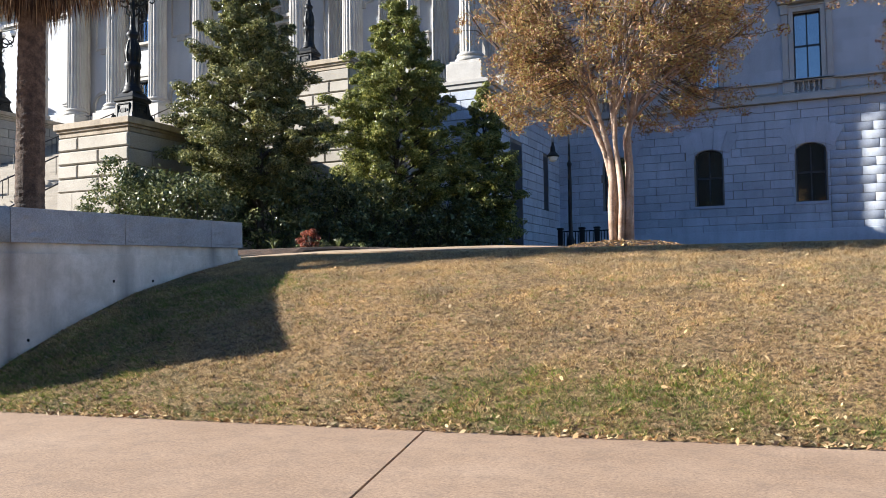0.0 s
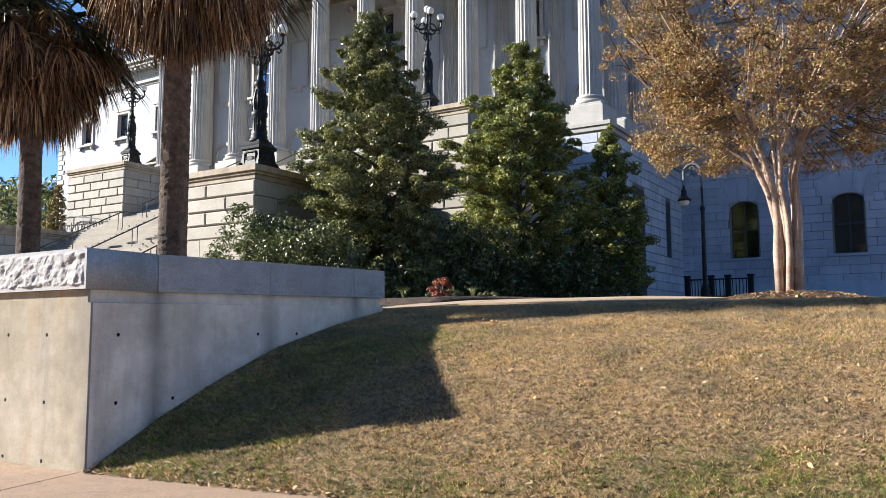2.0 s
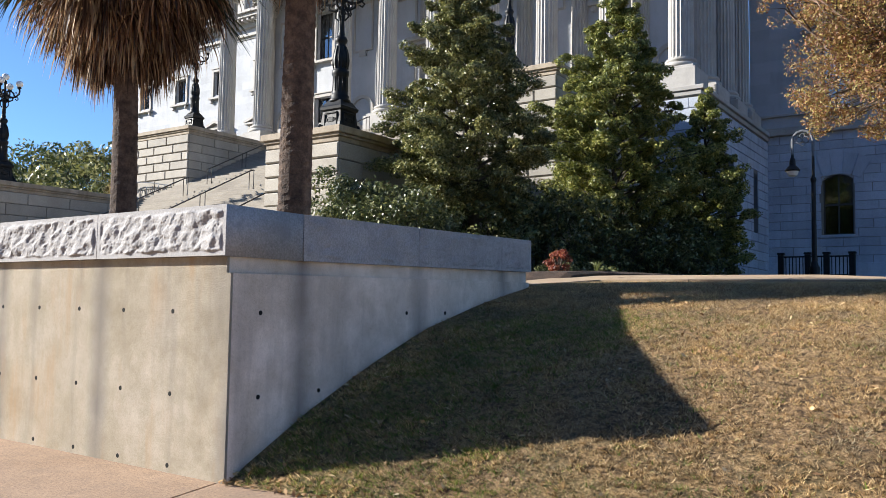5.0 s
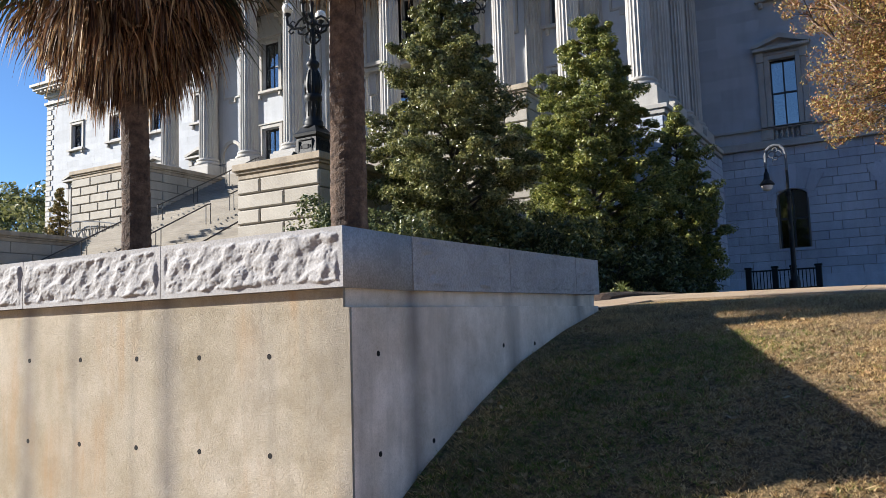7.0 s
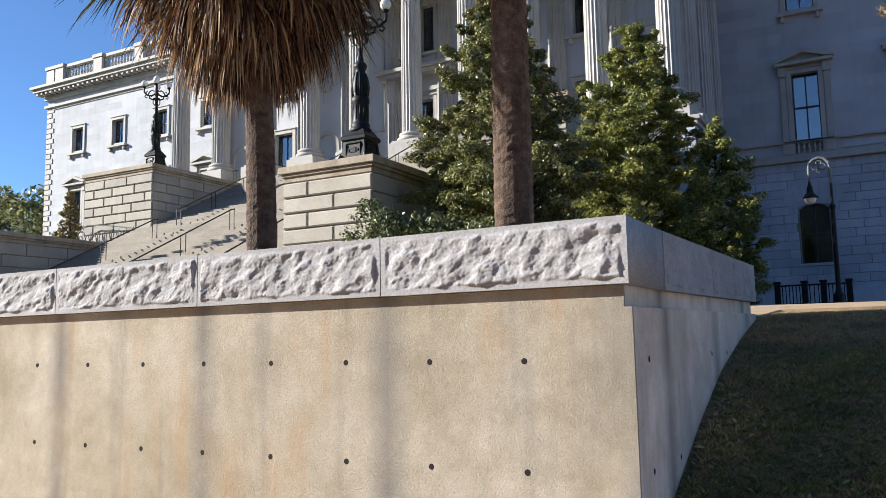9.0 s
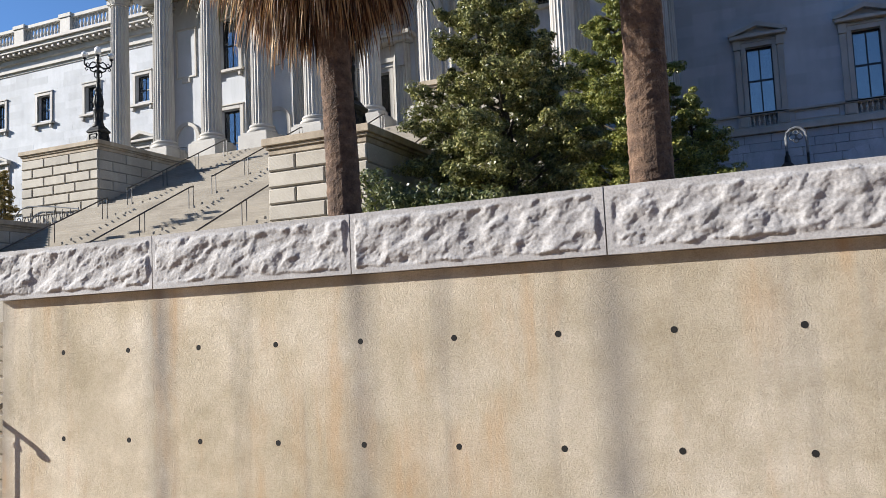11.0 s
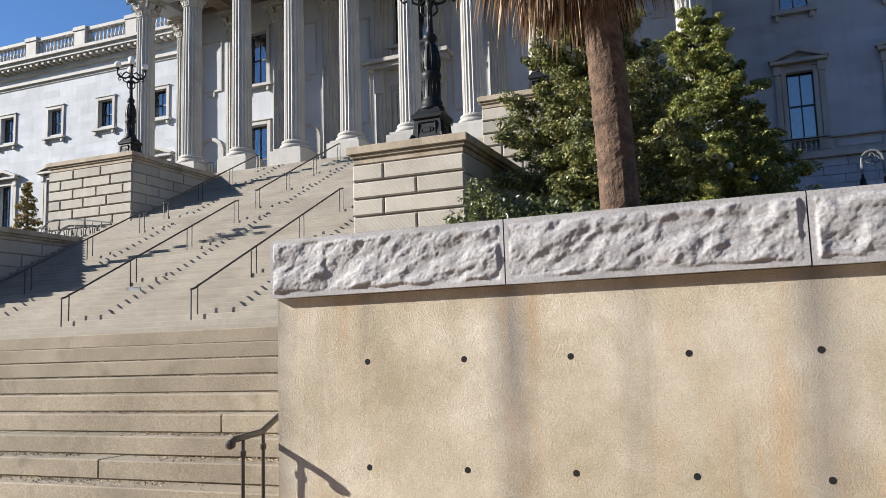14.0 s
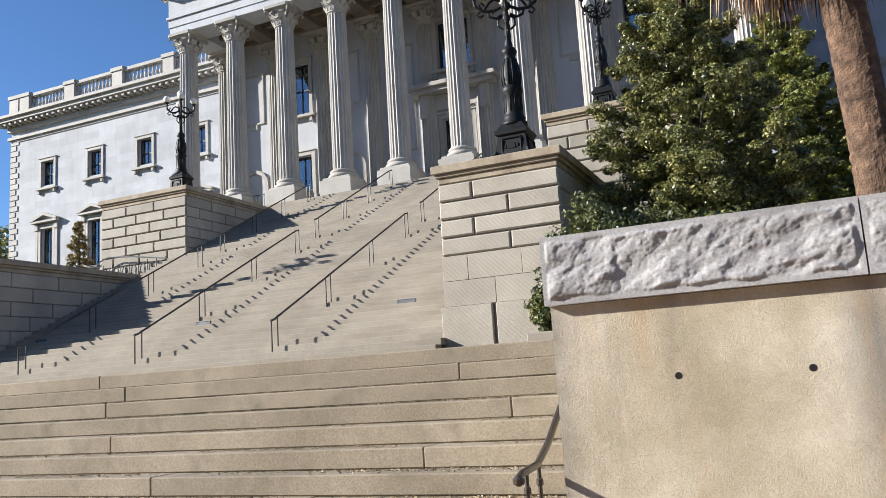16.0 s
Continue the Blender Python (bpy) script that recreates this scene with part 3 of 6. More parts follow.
def build_retaining_wall():
    root = thing("wall_retaining", 0, 0, 0, "cast concrete retaining wall with a rock-faced granite coping", "retaining wall", kind="structure")
    part("wall_front", boxes((WALL_L, WALL_R + 0.05, WALL_Y, WALL_Y + 0.025, -0.3, 1.685)), CONCRETE, root)
    part("wall_core", boxes((WALL_L, WALL_R - 0.46, WALL_Y + 0.026, WALL_Y + 0.45, -0.3, 1.684)), CONCRETE, root)
    part("wall_head", boxes((WALL_L, WALL_R, WALL_Y, WALL_Y + 0.025, 1.685, WALL_TOP), (WALL_L, WALL_R - 0.46, WALL_Y + 0.026, WALL_Y + 0.40, 1.685, WALL_TOP)), CONCRETE, root)
    bm = boxes((WALL_R - 0.45, WALL_R + 0.05, WALL_Y + 0.026, 10.82, -0.3, 1.685), (WALL_R - 0.45, WALL_R, WALL_Y + 0.026, 10.82, 1.686, WALL_TOP), bevel=0.002)
    for v in bm.verts:
        if v.co.z > 1:
            v.co.z += 0.018 * max(0, v.co.y - 6.62)
    part("wall_return", bm, CONCRETE_PALE, root, "pale smooth concrete return face")
    part("wall_stair_side", boxes((WALL_L, WALL_L + 0.45, WALL_Y + 0.45, 9.0, -0.3, WALL_TOP), bevel=0.008), CONCRETE, root)
    part("planting_bed", boxes((WALL_L + 0.3, WALL_R - 0.3, WALL_Y + 0.3, 10.9, 1.4, 2.12)), SOIL, root)
    part("bed_path", boxes((WALL_L + 0.25, -9.62, 10.9, 13.2, 1.3, 1.84)), PATH_CONCRETE, root)
    bm = bmesh.new()
    rows = []
    for y in (13.2, 14, 15, 16, 17, 18, 20, 23, 26, 30, 34.6):
        left = WALL_L + 0.25 if y < 15.8 else -19.05
        right = -9.55 - 0.09 * (y - 13)
        rows.append([bm.verts.new((left + (right - left) * t, y, ground_height(-8.7, y) + (0.05 * (0 < t < 1) + 0.07 if y > 13.5 else -0.1))) for t in (0, 0.02, 0.25, 0.5, 0.75, 0.98, 1)])
        rows[-1] += [bm.verts.new((right, y, 1.2))]
    for a, b in zip(rows, rows[1:]):
        for i in range(7):
            bm.faces.new((a[i], a[i + 1], b[i + 1], b[i]))
    part("rear_bed", bm, SOIL, root)
    part("bed_edge", boxes((WALL_L, WALL_L + 0.25, 9.0, 15.6, -0.2, 2.12), (-19.2, WALL_L + 0.25, 15.6, 15.8, -0.2, 2.2), (-19.2, -19.05, 15.8, 18.4, -0.2, 2.2), bevel=0.02), STEP_PALE, root)
    xs = [-15.82, -14.056, -12.289, -10.521, -8.74]
    for k, (a, b) in enumerate(zip(xs, xs[1:])):
        v, f = rocky_block(b - a - 0.008, 0.415, 0.56 if k < 3 else 0.88, 3 + k, 0.029)
        ob = arrays("coping_stone", v, f, COPING, root, "rock-faced pale granite coping stone")
        ob.matrix_basis = pose(a + 0.004, WALL_Y - 0.072, WALL_TOP + 0.003)
    ys = [6.62, 8.36, 10.1, 10.86]
    for k, (a, b) in enumerate(zip(ys, ys[1:])):
        v, f = rocky_block(b - a - 0.01, 0.415, 0.56, 13 + k, 0.016)
        ob = arrays("coping_stone", v, f, COPING, root, "smooth-faced grey granite coping stone")
        ob.matrix_basis = pose(-8.74, a + 0.005, WALL_TOP + 0.003 + 0.018 * (a - 6.62), 0, -1.03, 90)
    # form-tie holes: flat discs, the shade inside them painted near black
    me = None
    spots = [(-15.083 + 0.7016 * i, WALL_Y, z, 0) for i in range(9) for z in (1.36, 0.66, 0.06)]
    spots += [(WALL_R + 0.05, y, z, 90) for y, z in ((6.14, 1.36), (8.17, 1.36), (8.88, 1.36), (6.14, 0.66), (6.87, 0.66))]
    for x, y, z, turn in spots:
        if turn and ground_height(-8.7, y) > z - 0.05:
            continue
        if me is None:
            bm = bmesh.new()
            add_lathe(bm, ((0.021, 0.0), (0.0205, 0.0015), (0.001, 0.0016)), 12)
            hole = part("tie_hole", bm, PAINTED_DARK, root, "form-tie hole drawn as a flat black disc")
            me = hole.data
        else:
            hole = link("tie_hole", me, PAINTED_DARK, root)
        hole.matrix_basis = pose(x, y, z, 90, 0, turn)


build_retaining_wall()


# ---------------------------------------------------------------- stairs
def build_lower_stairs():
    root = thing("lower_stairs", 0, 0, 0, "broad flight of worn buff granite steps", "stairs", kind="structure")
    n, run, y_top = 10, 0.318, 8.9
    rise = LAND_Z / n
    rnd = random.Random(8)
    for k in range(n):
        y0, z1 = y_top - (n - 1 - k) * run, (k + 1) * rise
        x = WALL_L - 0.012
        depth = run + 0.06 if k < n - 1 else 0.5
        while x > -44:
            w = rnd.uniform(3.6, 7.2) if x < WALL_L - 0.1 or k % 2 else rnd.uniform(1.0, 2.6)
            bm = boxes((x - w + 0.0005, x, y0 + rnd.uniform(-0.005, 0.004), y0 + depth, z1 - rise + 0.003, z1 + rnd.uniform(-0.005, 0.002)), bevel=0.011)
            part("step_stone", bm, STEP, root)
            x -= w
    bm = bmesh.new()
    for k in range(n):
        y0, z1 = y_top - (n - 1 - k) * run, k * rise
        add_box(bm, -44, WALL_L - 0.02, y0 + 0.02, 9.5, max(0, z1 - rise) - 0.02, z1 - 0.006)
    part("stair_core", bm, STEP, root)
    part("landing", boxes((-44, WALL_L - 0.02, 9.38, 17.3, LAND_Z - 0.3, LAND_Z)), STEP_PALE, root)


build_lower_stairs()


def build_upper_stairs():
    root = thing("upper_stairs", 0, 0, 0, "long pale granite flight up to the portico", "stairs", kind="structure")
    n, y0, y1 = 57, 17.2, 35.3
    run, rise = (y1 - y0) / n, (FLOOR_Z - LAND_Z) / n
    me = None
    for k in range(n):
        if me is None:
            bm = boxes((-39.2, -22.1, 0, run + 0.05, -rise, 0), bevel=0.008)
            ob = part("step", bm, STEP_PALE, root)
            me = ob.data
        else:
            ob = link("step", me, STEP_PALE, root)
        ob.matrix_basis = pose(0, y0 + k * run, LAND_Z + (k + 1) * rise)
    bm = bmesh.new()
    vs = [bm.verts.new(c) for c in ((-39.2, y0 + 0.1, LAND_Z - 0.2), (-39.2, y1, FLOOR_Z - 0.25), (-39.2, y1, 0), (-39.2, y0 + 0.1, 0), (-22.1, y0 + 0.1, LAND_Z - 0.2), (-22.1, y1, FLOOR_Z - 0.25), (-22.1, y1, 0), (-22.1, y0 + 0.1, 0))]
    for f in ((0, 1, 2, 3), (4, 5, 6, 7), (0, 1, 5, 4), (0, 3, 7, 4)):
        bm.faces.new([vs[i] for i in f])
    part("stair_core", bm, STEP_PALE, root)


build_upper_stairs()


def build_step_plates():
    for x in (-24.2, -31.1, -38.0):
        y, z = 20.69, LAND_Z + 11 * (FLOOR_Z - LAND_Z) / 57
        ob = part("step_light", boxes((-0.27, 0.27, -0.012, 0.02, 0.03, 0.045), (-0.27, 0.27, -0.012, 0.02, 0.125, 0.14), (-0.27, -0.25, -0.012, 0.02, 0.045, 0.125), (0.25, 0.27, -0.012, 0.02, 0.045, 0.125), (-0.25, 0.25, -0.004, 0.02, 0.046, 0.124)), GREYRAIL)
        ob.matrix_basis = pose(x, y, z)
        tagged(ob, "small flat metal light plate set in a stair riser", "step light", "step lights")


build_step_plates()


def stair_z(y):
    return LAND_Z + max(0.0, (y - 17.2)) * (FLOOR_Z - LAND_Z) / 18.1


def build_rail(x, ya, yb):
    """A handrail that climbs the upper flight on pairs of thin posts."""
    root = thing("stair_handrail", x, ya, stair_z(ya), "thin dark metal stair handrail on paired posts", "handrail", "handrails on the stairs")
    h = 0.92
    pts = [(0, 0.0, h - 0.02), (0, 0.14, h + 0.02), (0, yb - ya - 0.2, stair_z(yb - 0.2) - stair_z(ya) + h), (0, yb - ya, stair_z(yb) - stair_z(ya) + h - 0.05)]
    part("rail", add_tube(bmesh.new(), pts, 0.030, 8), RAIL, root)
    n = max(2, round((yb - ya) / 2.4) + 1)
    for i in range(n):
        y = 0.02 + (yb - ya - 0.3) * i / (n - 1)
        for dy in (0, 0.26):
            z = stair_z(ya + y + dy) - stair_z(ya)
            part("post", add_tube(bmesh.new(), [(0, y + dy, z - 0.12), (0, y + dy, z + h)], 0.020, 6), RAIL, root)


for rx in (-22.45, -26.9, -31.5, -36.1):
    if rx < -23:
        build_rail(rx, 18.3, 26.6)
    build_rail(rx, 27.7, 34.6)


def build_wall_rail():
    root = thing("entry_handrail", -15.98, 5.5, 0, "dark bronze handrail beside the retaining wall", "handrail")
    pts = [(0, 0.0, 0.84), (0, 0.05, 0.86), (0, 0.36, 0.88), (0, 0.6, 0.98), (0, 3.3, 2.58), (0, 3.7, 2.64)]
    part("rail", add_tube(bmesh.new(), pts, 0.023, 10), RAIL, root)
    part("knob", add_lathe(bmesh.new(), ((0.012, 0.80), (0.034, 0.815), (0.036, 0.84), (0.012, 0.865)), 12), RAIL, root)
    for y, z0, z1 in ((0.14, -0.02, 0.86), (0.38, -0.02, 0.88), (2.0, 0.85, 1.80), (3.5, 1.7, 2.6)):
        bm = bmesh.new()
        add_tube(bm, [(0, y, z0), (0, y, z1)], 0.0135, 8)
        add_lathe(bm, ((0.0135, z1 - 0.13), (0.023, z1 - 0.12), (0.023, z1 - 0.09), (0.0135, z1 - 0.08)), 8, 0, y)
        part("post", bm, RAIL, root)


build_wall_rail()


# ---------------------------------------------------------------- pedestals
def build_pedestal(name, x0, x1, y0, y1, z0, z1, course, block, seed, label, material, faces, lip=0.16):
    root = thing(name, 0, 0, 0, label, "stone pedestal", "pedestals beside the stairs")
    cap = 0.34
    part("core", boxes((x0, x1, y0, y1, z0, z1 - cap)), JOINT, root)
    bm = boxes((x0 - lip, x1 + lip, y0 - lip, y1, z1 - 0.20, z1), (x0 - lip * 0.55, x1 + lip * 0.55, y0 - lip * 0.55, y1, z1 - 0.29, z1 - 0.203),
               (x0 - 0.03, x1 + 0.03, y0 - 0.03, y1, z1 - 0.44, z1 - 0.293), bevel=0.015)
    part("cap", bm, CAP_STONE, root, "tan weathered moulded granite cap")
    top = z1 - 0.45
    if z0 < 1.8:
        for u0, u1 in ((x0 - 0.16, (x0 + x1) / 2 - 0.27), ((x0 + x1) / 2 - 0.25, x1 + 0.16)):
            part("base_stone", boxes((u0 + 0.04, u1 - 0.04, y0 - 0.12, y0 - 0.002, z0, 3.1), bevel=0.015), material, root)
    if "front" in faces:
        foot = z0
        if z0 < 1.8:
            foot = 4.3
            masonry(root, pose(x0 - 0.05, y0, 0), x1 - x0 + 0.1, 3.104, 4.3, 0.6, 1.3, material, seed + 7, (), 0.010, 0.060, 0.006, 0.1)
        masonry(root, pose(x0 - 0.05, y0, 0), x1 - x0 + 0.1, foot, top, course if foot == z0 else 0.44, block, material, seed, (), 0.045, 0.065, 0.03, 0.12)
    if "right" in faces:
        masonry(root, pose(x1, y0, 0, 0, 0, 90), y1 - y0, z0, top, course, block * 1.1, material, seed + 1, (), 0.03, 0.05, 0.02, 0.12)
    if "left" in faces:
        masonry(root, pose(x0, y1, 0, 0, 0, -90), y1 - y0, z0, top, course, block * 1.1, material, seed + 2, (), 0.03, 0.05, 0.02, 0.12)
    return root


build_pedestal("stair_pedestal", -22.05, -19.15, 18.55, 28.2, 1.5, 6.5, 0.52, 1.75, 21, "rusticated pale granite pedestal with a moulded cap carrying a lamp", GRANITE_TOOLED, ("front", "right", "left"))
build_pedestal("stair_pedestal", -42.4, -39.25, 18.55, 28.2, 1.5, 6.5, 0.52, 1.75, 31, "coursed granite pedestal and stair cheek with a lamp", GRANITE, ("front", "right"))
build_pedestal("stair_pedestal", -43.3, -38.45, 28.35, 36.0, 6.0, 10.55, 0.47, 1.5, 41, "upper coursed granite pedestal with a moulded cap beside the stairs", GRANITE, ("front", "right"))
build_pedestal("stair_pedestal", -22.0, -17.25, 28.35, 36.0, 2.0, 10.55, 0.47, 1.5, 51, "upper coursed granite pedestal beside clipped evergreens", GRANITE, ("front", "right", "left"))


# ---------------------------------------------------------------- portico
COL_X = [CX + 3.335 * (k - 4.5) - 0.3 for k in range(10)]
CAP_Z = 22.1


def build_column():
    root = thing("column", 0, 0, 0, "fluted pale granite Corinthian column of the portico", "column", "portico columns")
    part("plinth", boxes((-0.92, 0.92, -0.92, 0.92, FLOOR_Z - 0.25, FLOOR_Z + 0.92), (-0.80, 0.80, -0.80, 0.80, FLOOR_Z + 0.923, FLOOR_Z + 1.06), bevel=0.02), TRIM, root)
    z = FLOOR_Z + 1.06
    bm = bmesh.new()
    add_lathe(bm, ((0.74, z), (0.79, z + 0.06), (0.79, z + 0.14), (0.74, z + 0.20), (0.65, z + 0.22), (0.63, z + 0.27), (0.68, z + 0.30), (0.70, z + 0.36), (0.66, z + 0.42), (0.575, z + 0.45)), 32)
    part("base", bm, TRIM, root, smooth=True)
    z0, z1 = z + 0.45, CAP_Z - 1.15
    bm, rings = bmesh.new(), []
    flutes = 20
    for k in range(7):
        s = k / 6
        r = 0.55 - 0.075 * s ** 1.6
        ring = []
        for i in range(flutes * 4):
            a = 2 * math.pi * i / (flutes * 4)
            rr = r * (1.0, 0.93, 0.90, 0.93)[i % 4] if 0 < k < 6 else r
            ring.append(bm.verts.new((rr * math.cos(a), rr * math.sin(a), z0 + (z1 - z0) * (0, 0.01, 0.3, 0.55, 0.8, 0.99, 1)[k])))
        rings.append(ring)
    for a, b in zip(rings, rings[1:]):
        for i in range(len(a)):
            j = (i + 1) % len(a)
            bm.faces.new((a[i], a[j], b[j], b[i]))
    part("shaft", bm, TRIM, root)
    bm = bmesh.new()
    add_lathe(bm, ((0.48, z1), (0.54, z1 + 0.03), (0.54, z1 + 0.08), (0.48, z1 + 0.11), (0.48, z1 + 0.5), (0.62, z1 + 0.85), (0.80, z1 + 0.98)), 24)
    for tier, (zb, zt, r0, r1, cnt) in enumerate(((0.1, 0.48, 0.48, 0.72, 8), (0.12, 0.78, 0.49, 0.84, 8))):
        for i in range(cnt):
            a = 2 * math.pi * (i + 0.5 * tier) / cnt
            c, s = math.cos(a), math.sin(a)
            for q, (w, rr, zz) in enumerate(((0.16, r0 + 0.04, zb), (0.20, r0 + 0.10, (zb + zt) / 2), (0.15, r1, zt), (0.05, r1 + 0.05, zt - 0.10))):
                pair = [bm.verts.new((rr * c - k * w * s, rr * s + k * w * c, z1 + zz)) for k in (-1, 1)]
                inner = [bm.verts.new(((rr - 0.06) * c - k * w * s, (rr - 0.06) * s + k * w * c, z1 + zz)) for k in (-1, 1)]
                if q:
                    bm.faces.new((last[0], last[1], pair[1], pair[0]))
                    bm.faces.new((lin[0], pair[0] and inner[0], inner[1], lin[1]))
                    bm.faces.new((last[0], pair[0], inner[0], lin[0]))
                    bm.faces.new((last[1], lin[1], inner[1], pair[1]))
                last, lin = pair, inner
    for i in range(4):
        a = math.pi / 4 + i * math.pi / 2
        c, s = math.cos(a), math.sin(a)
        add_tube(bm, [(0.6 * c, 0.6 * s, z1 + 0.55), (0.82 * c, 0.82 * s, z1 + 0.9), (1.02 * c, 1.02 * s, z1 + 0.96), (1.06 * c, 1.06 * s, z1 + 0.84), (0.96 * c, 0.96 * s, z1 + 0.80)], 0.07, 6)
    pts = []
    for i in range(4):
        a = math.pi / 4 + i * math.pi / 2
        for da, r in ((-0.09, 1.08), (0.09, 1.08), (0.4, 0.90), (0.785, 0.84), (1.17, 0.90)):
            pts.append((r * math.cos(a + da), r * math.sin(a + da)))
    lo = [bm.verts.new((x, y, z1 + 1.0)) for x, y in pts]
    hi = [bm.verts.new((x * 1.03, y * 1.03, CAP_Z)) for x, y in pts]
    bm.faces.new(lo)
    bm.faces.new(hi)
    for i in range(len(pts)):
        j = (i + 1) % len(pts)
        bm.faces.new((lo[i], lo[j], hi[j], hi[i]))
    part("capital", bm, TRIM, root, "carved leafy Corinthian capital")
    return root


first = build_column()
first.matrix_basis = pose(COL_X[0], 36.5, 0)
for x in COL_X[1:]:
    copy_thing(first, pose(x, 36.5, 0))
for y in (39.9, 43.2, 46.0):
    copy_thing(first, pose(COL_X[0], y, 0))
    copy_thing(first, pose(COL_X[-1], y, 0))
BACK_Y = 40.3
for x in COL_X[1:-1]:
    copy_thing(first, pose(x, BACK_Y + 0.1, 0))


def build_portico():
    x0, x1 = COL_X[0] - 1.25, COL_X[-1] + 1.25
    root = thing("wall_podium", 0, 0, 0, "granite portico podium and entablature", "portico", kind="structure")
    part("podium_core", boxes((x0 + 0.1, -39.2, 35.4, FACE_Y, 1.5, FLOOR_Z - 0.42), (-22.1, x1 - 0.1, 35.4, FACE_Y, 1.5, FLOOR_Z - 0.42), (-39.19, -22.11, 35.5, FACE_Y, 1.5, FLOOR_Z - 0.42)), JOINT, root)
    part("podium_floor", boxes((x0 - 0.12, x1 + 0.12, 35.25, FACE_Y, FLOOR_Z - 0.2, FLOOR_Z), (x0, x1, 35.32, FACE_Y, FLOOR_Z - 0.417, FLOOR_Z - 0.203), bevel=0.02), TRIM, root)
    # side of the podium that faces the lawn, with an arched doorway and a slot window
    hx = x1 - 0.1
    holes = [(3.2, 5.0, 2.0, 8.4), (8.6, 9.5, 5.2, 8.4)]
    masonry(root, pose(hx, 35.4, 0, 0, 0, 90), FACE_Y - 35.4, 2.6, FLOOR_Z - 0.5, 0.46, 1.35, GRANITE_GREY, 61, holes, 0.03, 0.06)
    masonry(root, pose(-17.2, 35.4, 0), hx + 17.2, 2.6, FLOOR_Z - 0.5, 0.46, 1.35, GRANITE_GREY, 62, (), 0.03, 0.06)
    part("doorway", boxes((hx + 0.003, hx + 0.02, 38.6, 40.4, 2.0, 8.4)), FRAME, root, "dark arched side doorway")
    part("slot_window", boxes((hx + 0.003, hx + 0.02, 44.0, 44.9, 5.2, 8.4)), FRAME, root, "dark narrow side window")
    # entablature
    bands = ((CAP_Z, CAP_Z + 0.42, 0.0), (CAP_Z + 0.423, CAP_Z + 0.9, 0.05), (CAP_Z + 0.903, CAP_Z + 1.05, 0.14), (CAP_Z + 1.053, CAP_Z + 2.2, 0.04),
             (CAP_Z + 2.203, CAP_Z + 2.4, 0.2), (CAP_Z + 2.62, CAP_Z + 2.95, 0.95), (CAP_Z + 2.953, CAP_Z + 3.25, 1.15))
    bm = bmesh.new()
    for za, zb, out in bands:
        xl, xr, yf = COL_X[0] - 0.72 - out, COL_X[-1] + 0.72 + out, 36.5 - 0.72 - out
        if za > CAP_Z + 2.2:
            add_box(bm, xl, xr, yf, FACE_Y + 0.5, za, zb)
        else:
            add_box(bm, xl, xr, yf, 37.24, za, zb)
            add_box(bm, xl, COL_X[0] + 0.72, 37.241, FACE_Y + 0.5, za, zb)
            add_box(bm, COL_X[-1] - 0.72, xr, 37.241, FACE_Y + 0.5, za, zb)
    part("entablature", bm, GRANITE_WALL, root, "pale granite entablature with a projecting cornice")
    part("attic", boxes((COL_X[0] - 0.6, COL_X[-1] + 0.6, 36.0, FACE_Y + 18, CAP_Z + 3.253, CAP_Z + 5.5)), GRANITE_WALL, root)
    me = None
    n = int((COL_X[-1] - COL_X[0] + 2.6) / 0.42)
    for i in range(n):
        x = COL_X[0] - 1.3 + 0.42 * i
        if me is None:
            ob = part("dentil", boxes((0, 0.2, 0, 0.6, 0, 0.21), bevel=0.01), TRIM, root)
            me = ob.data
        else:
            ob = link("dentil", me, TRIM, root)
        ob.matrix_basis = pose(x, 36.5 - 0.72 - 0.8, CAP_Z + 2.406)
    for i in range(26):
        ob = link("dentil", me, TRIM, root)
        ob.matrix_basis = pose(COL_X[0] - 0.72 - 0.8, 36.0 + 0.42 * i, CAP_Z + 2.406, 0, 0, -90)


build_portico()


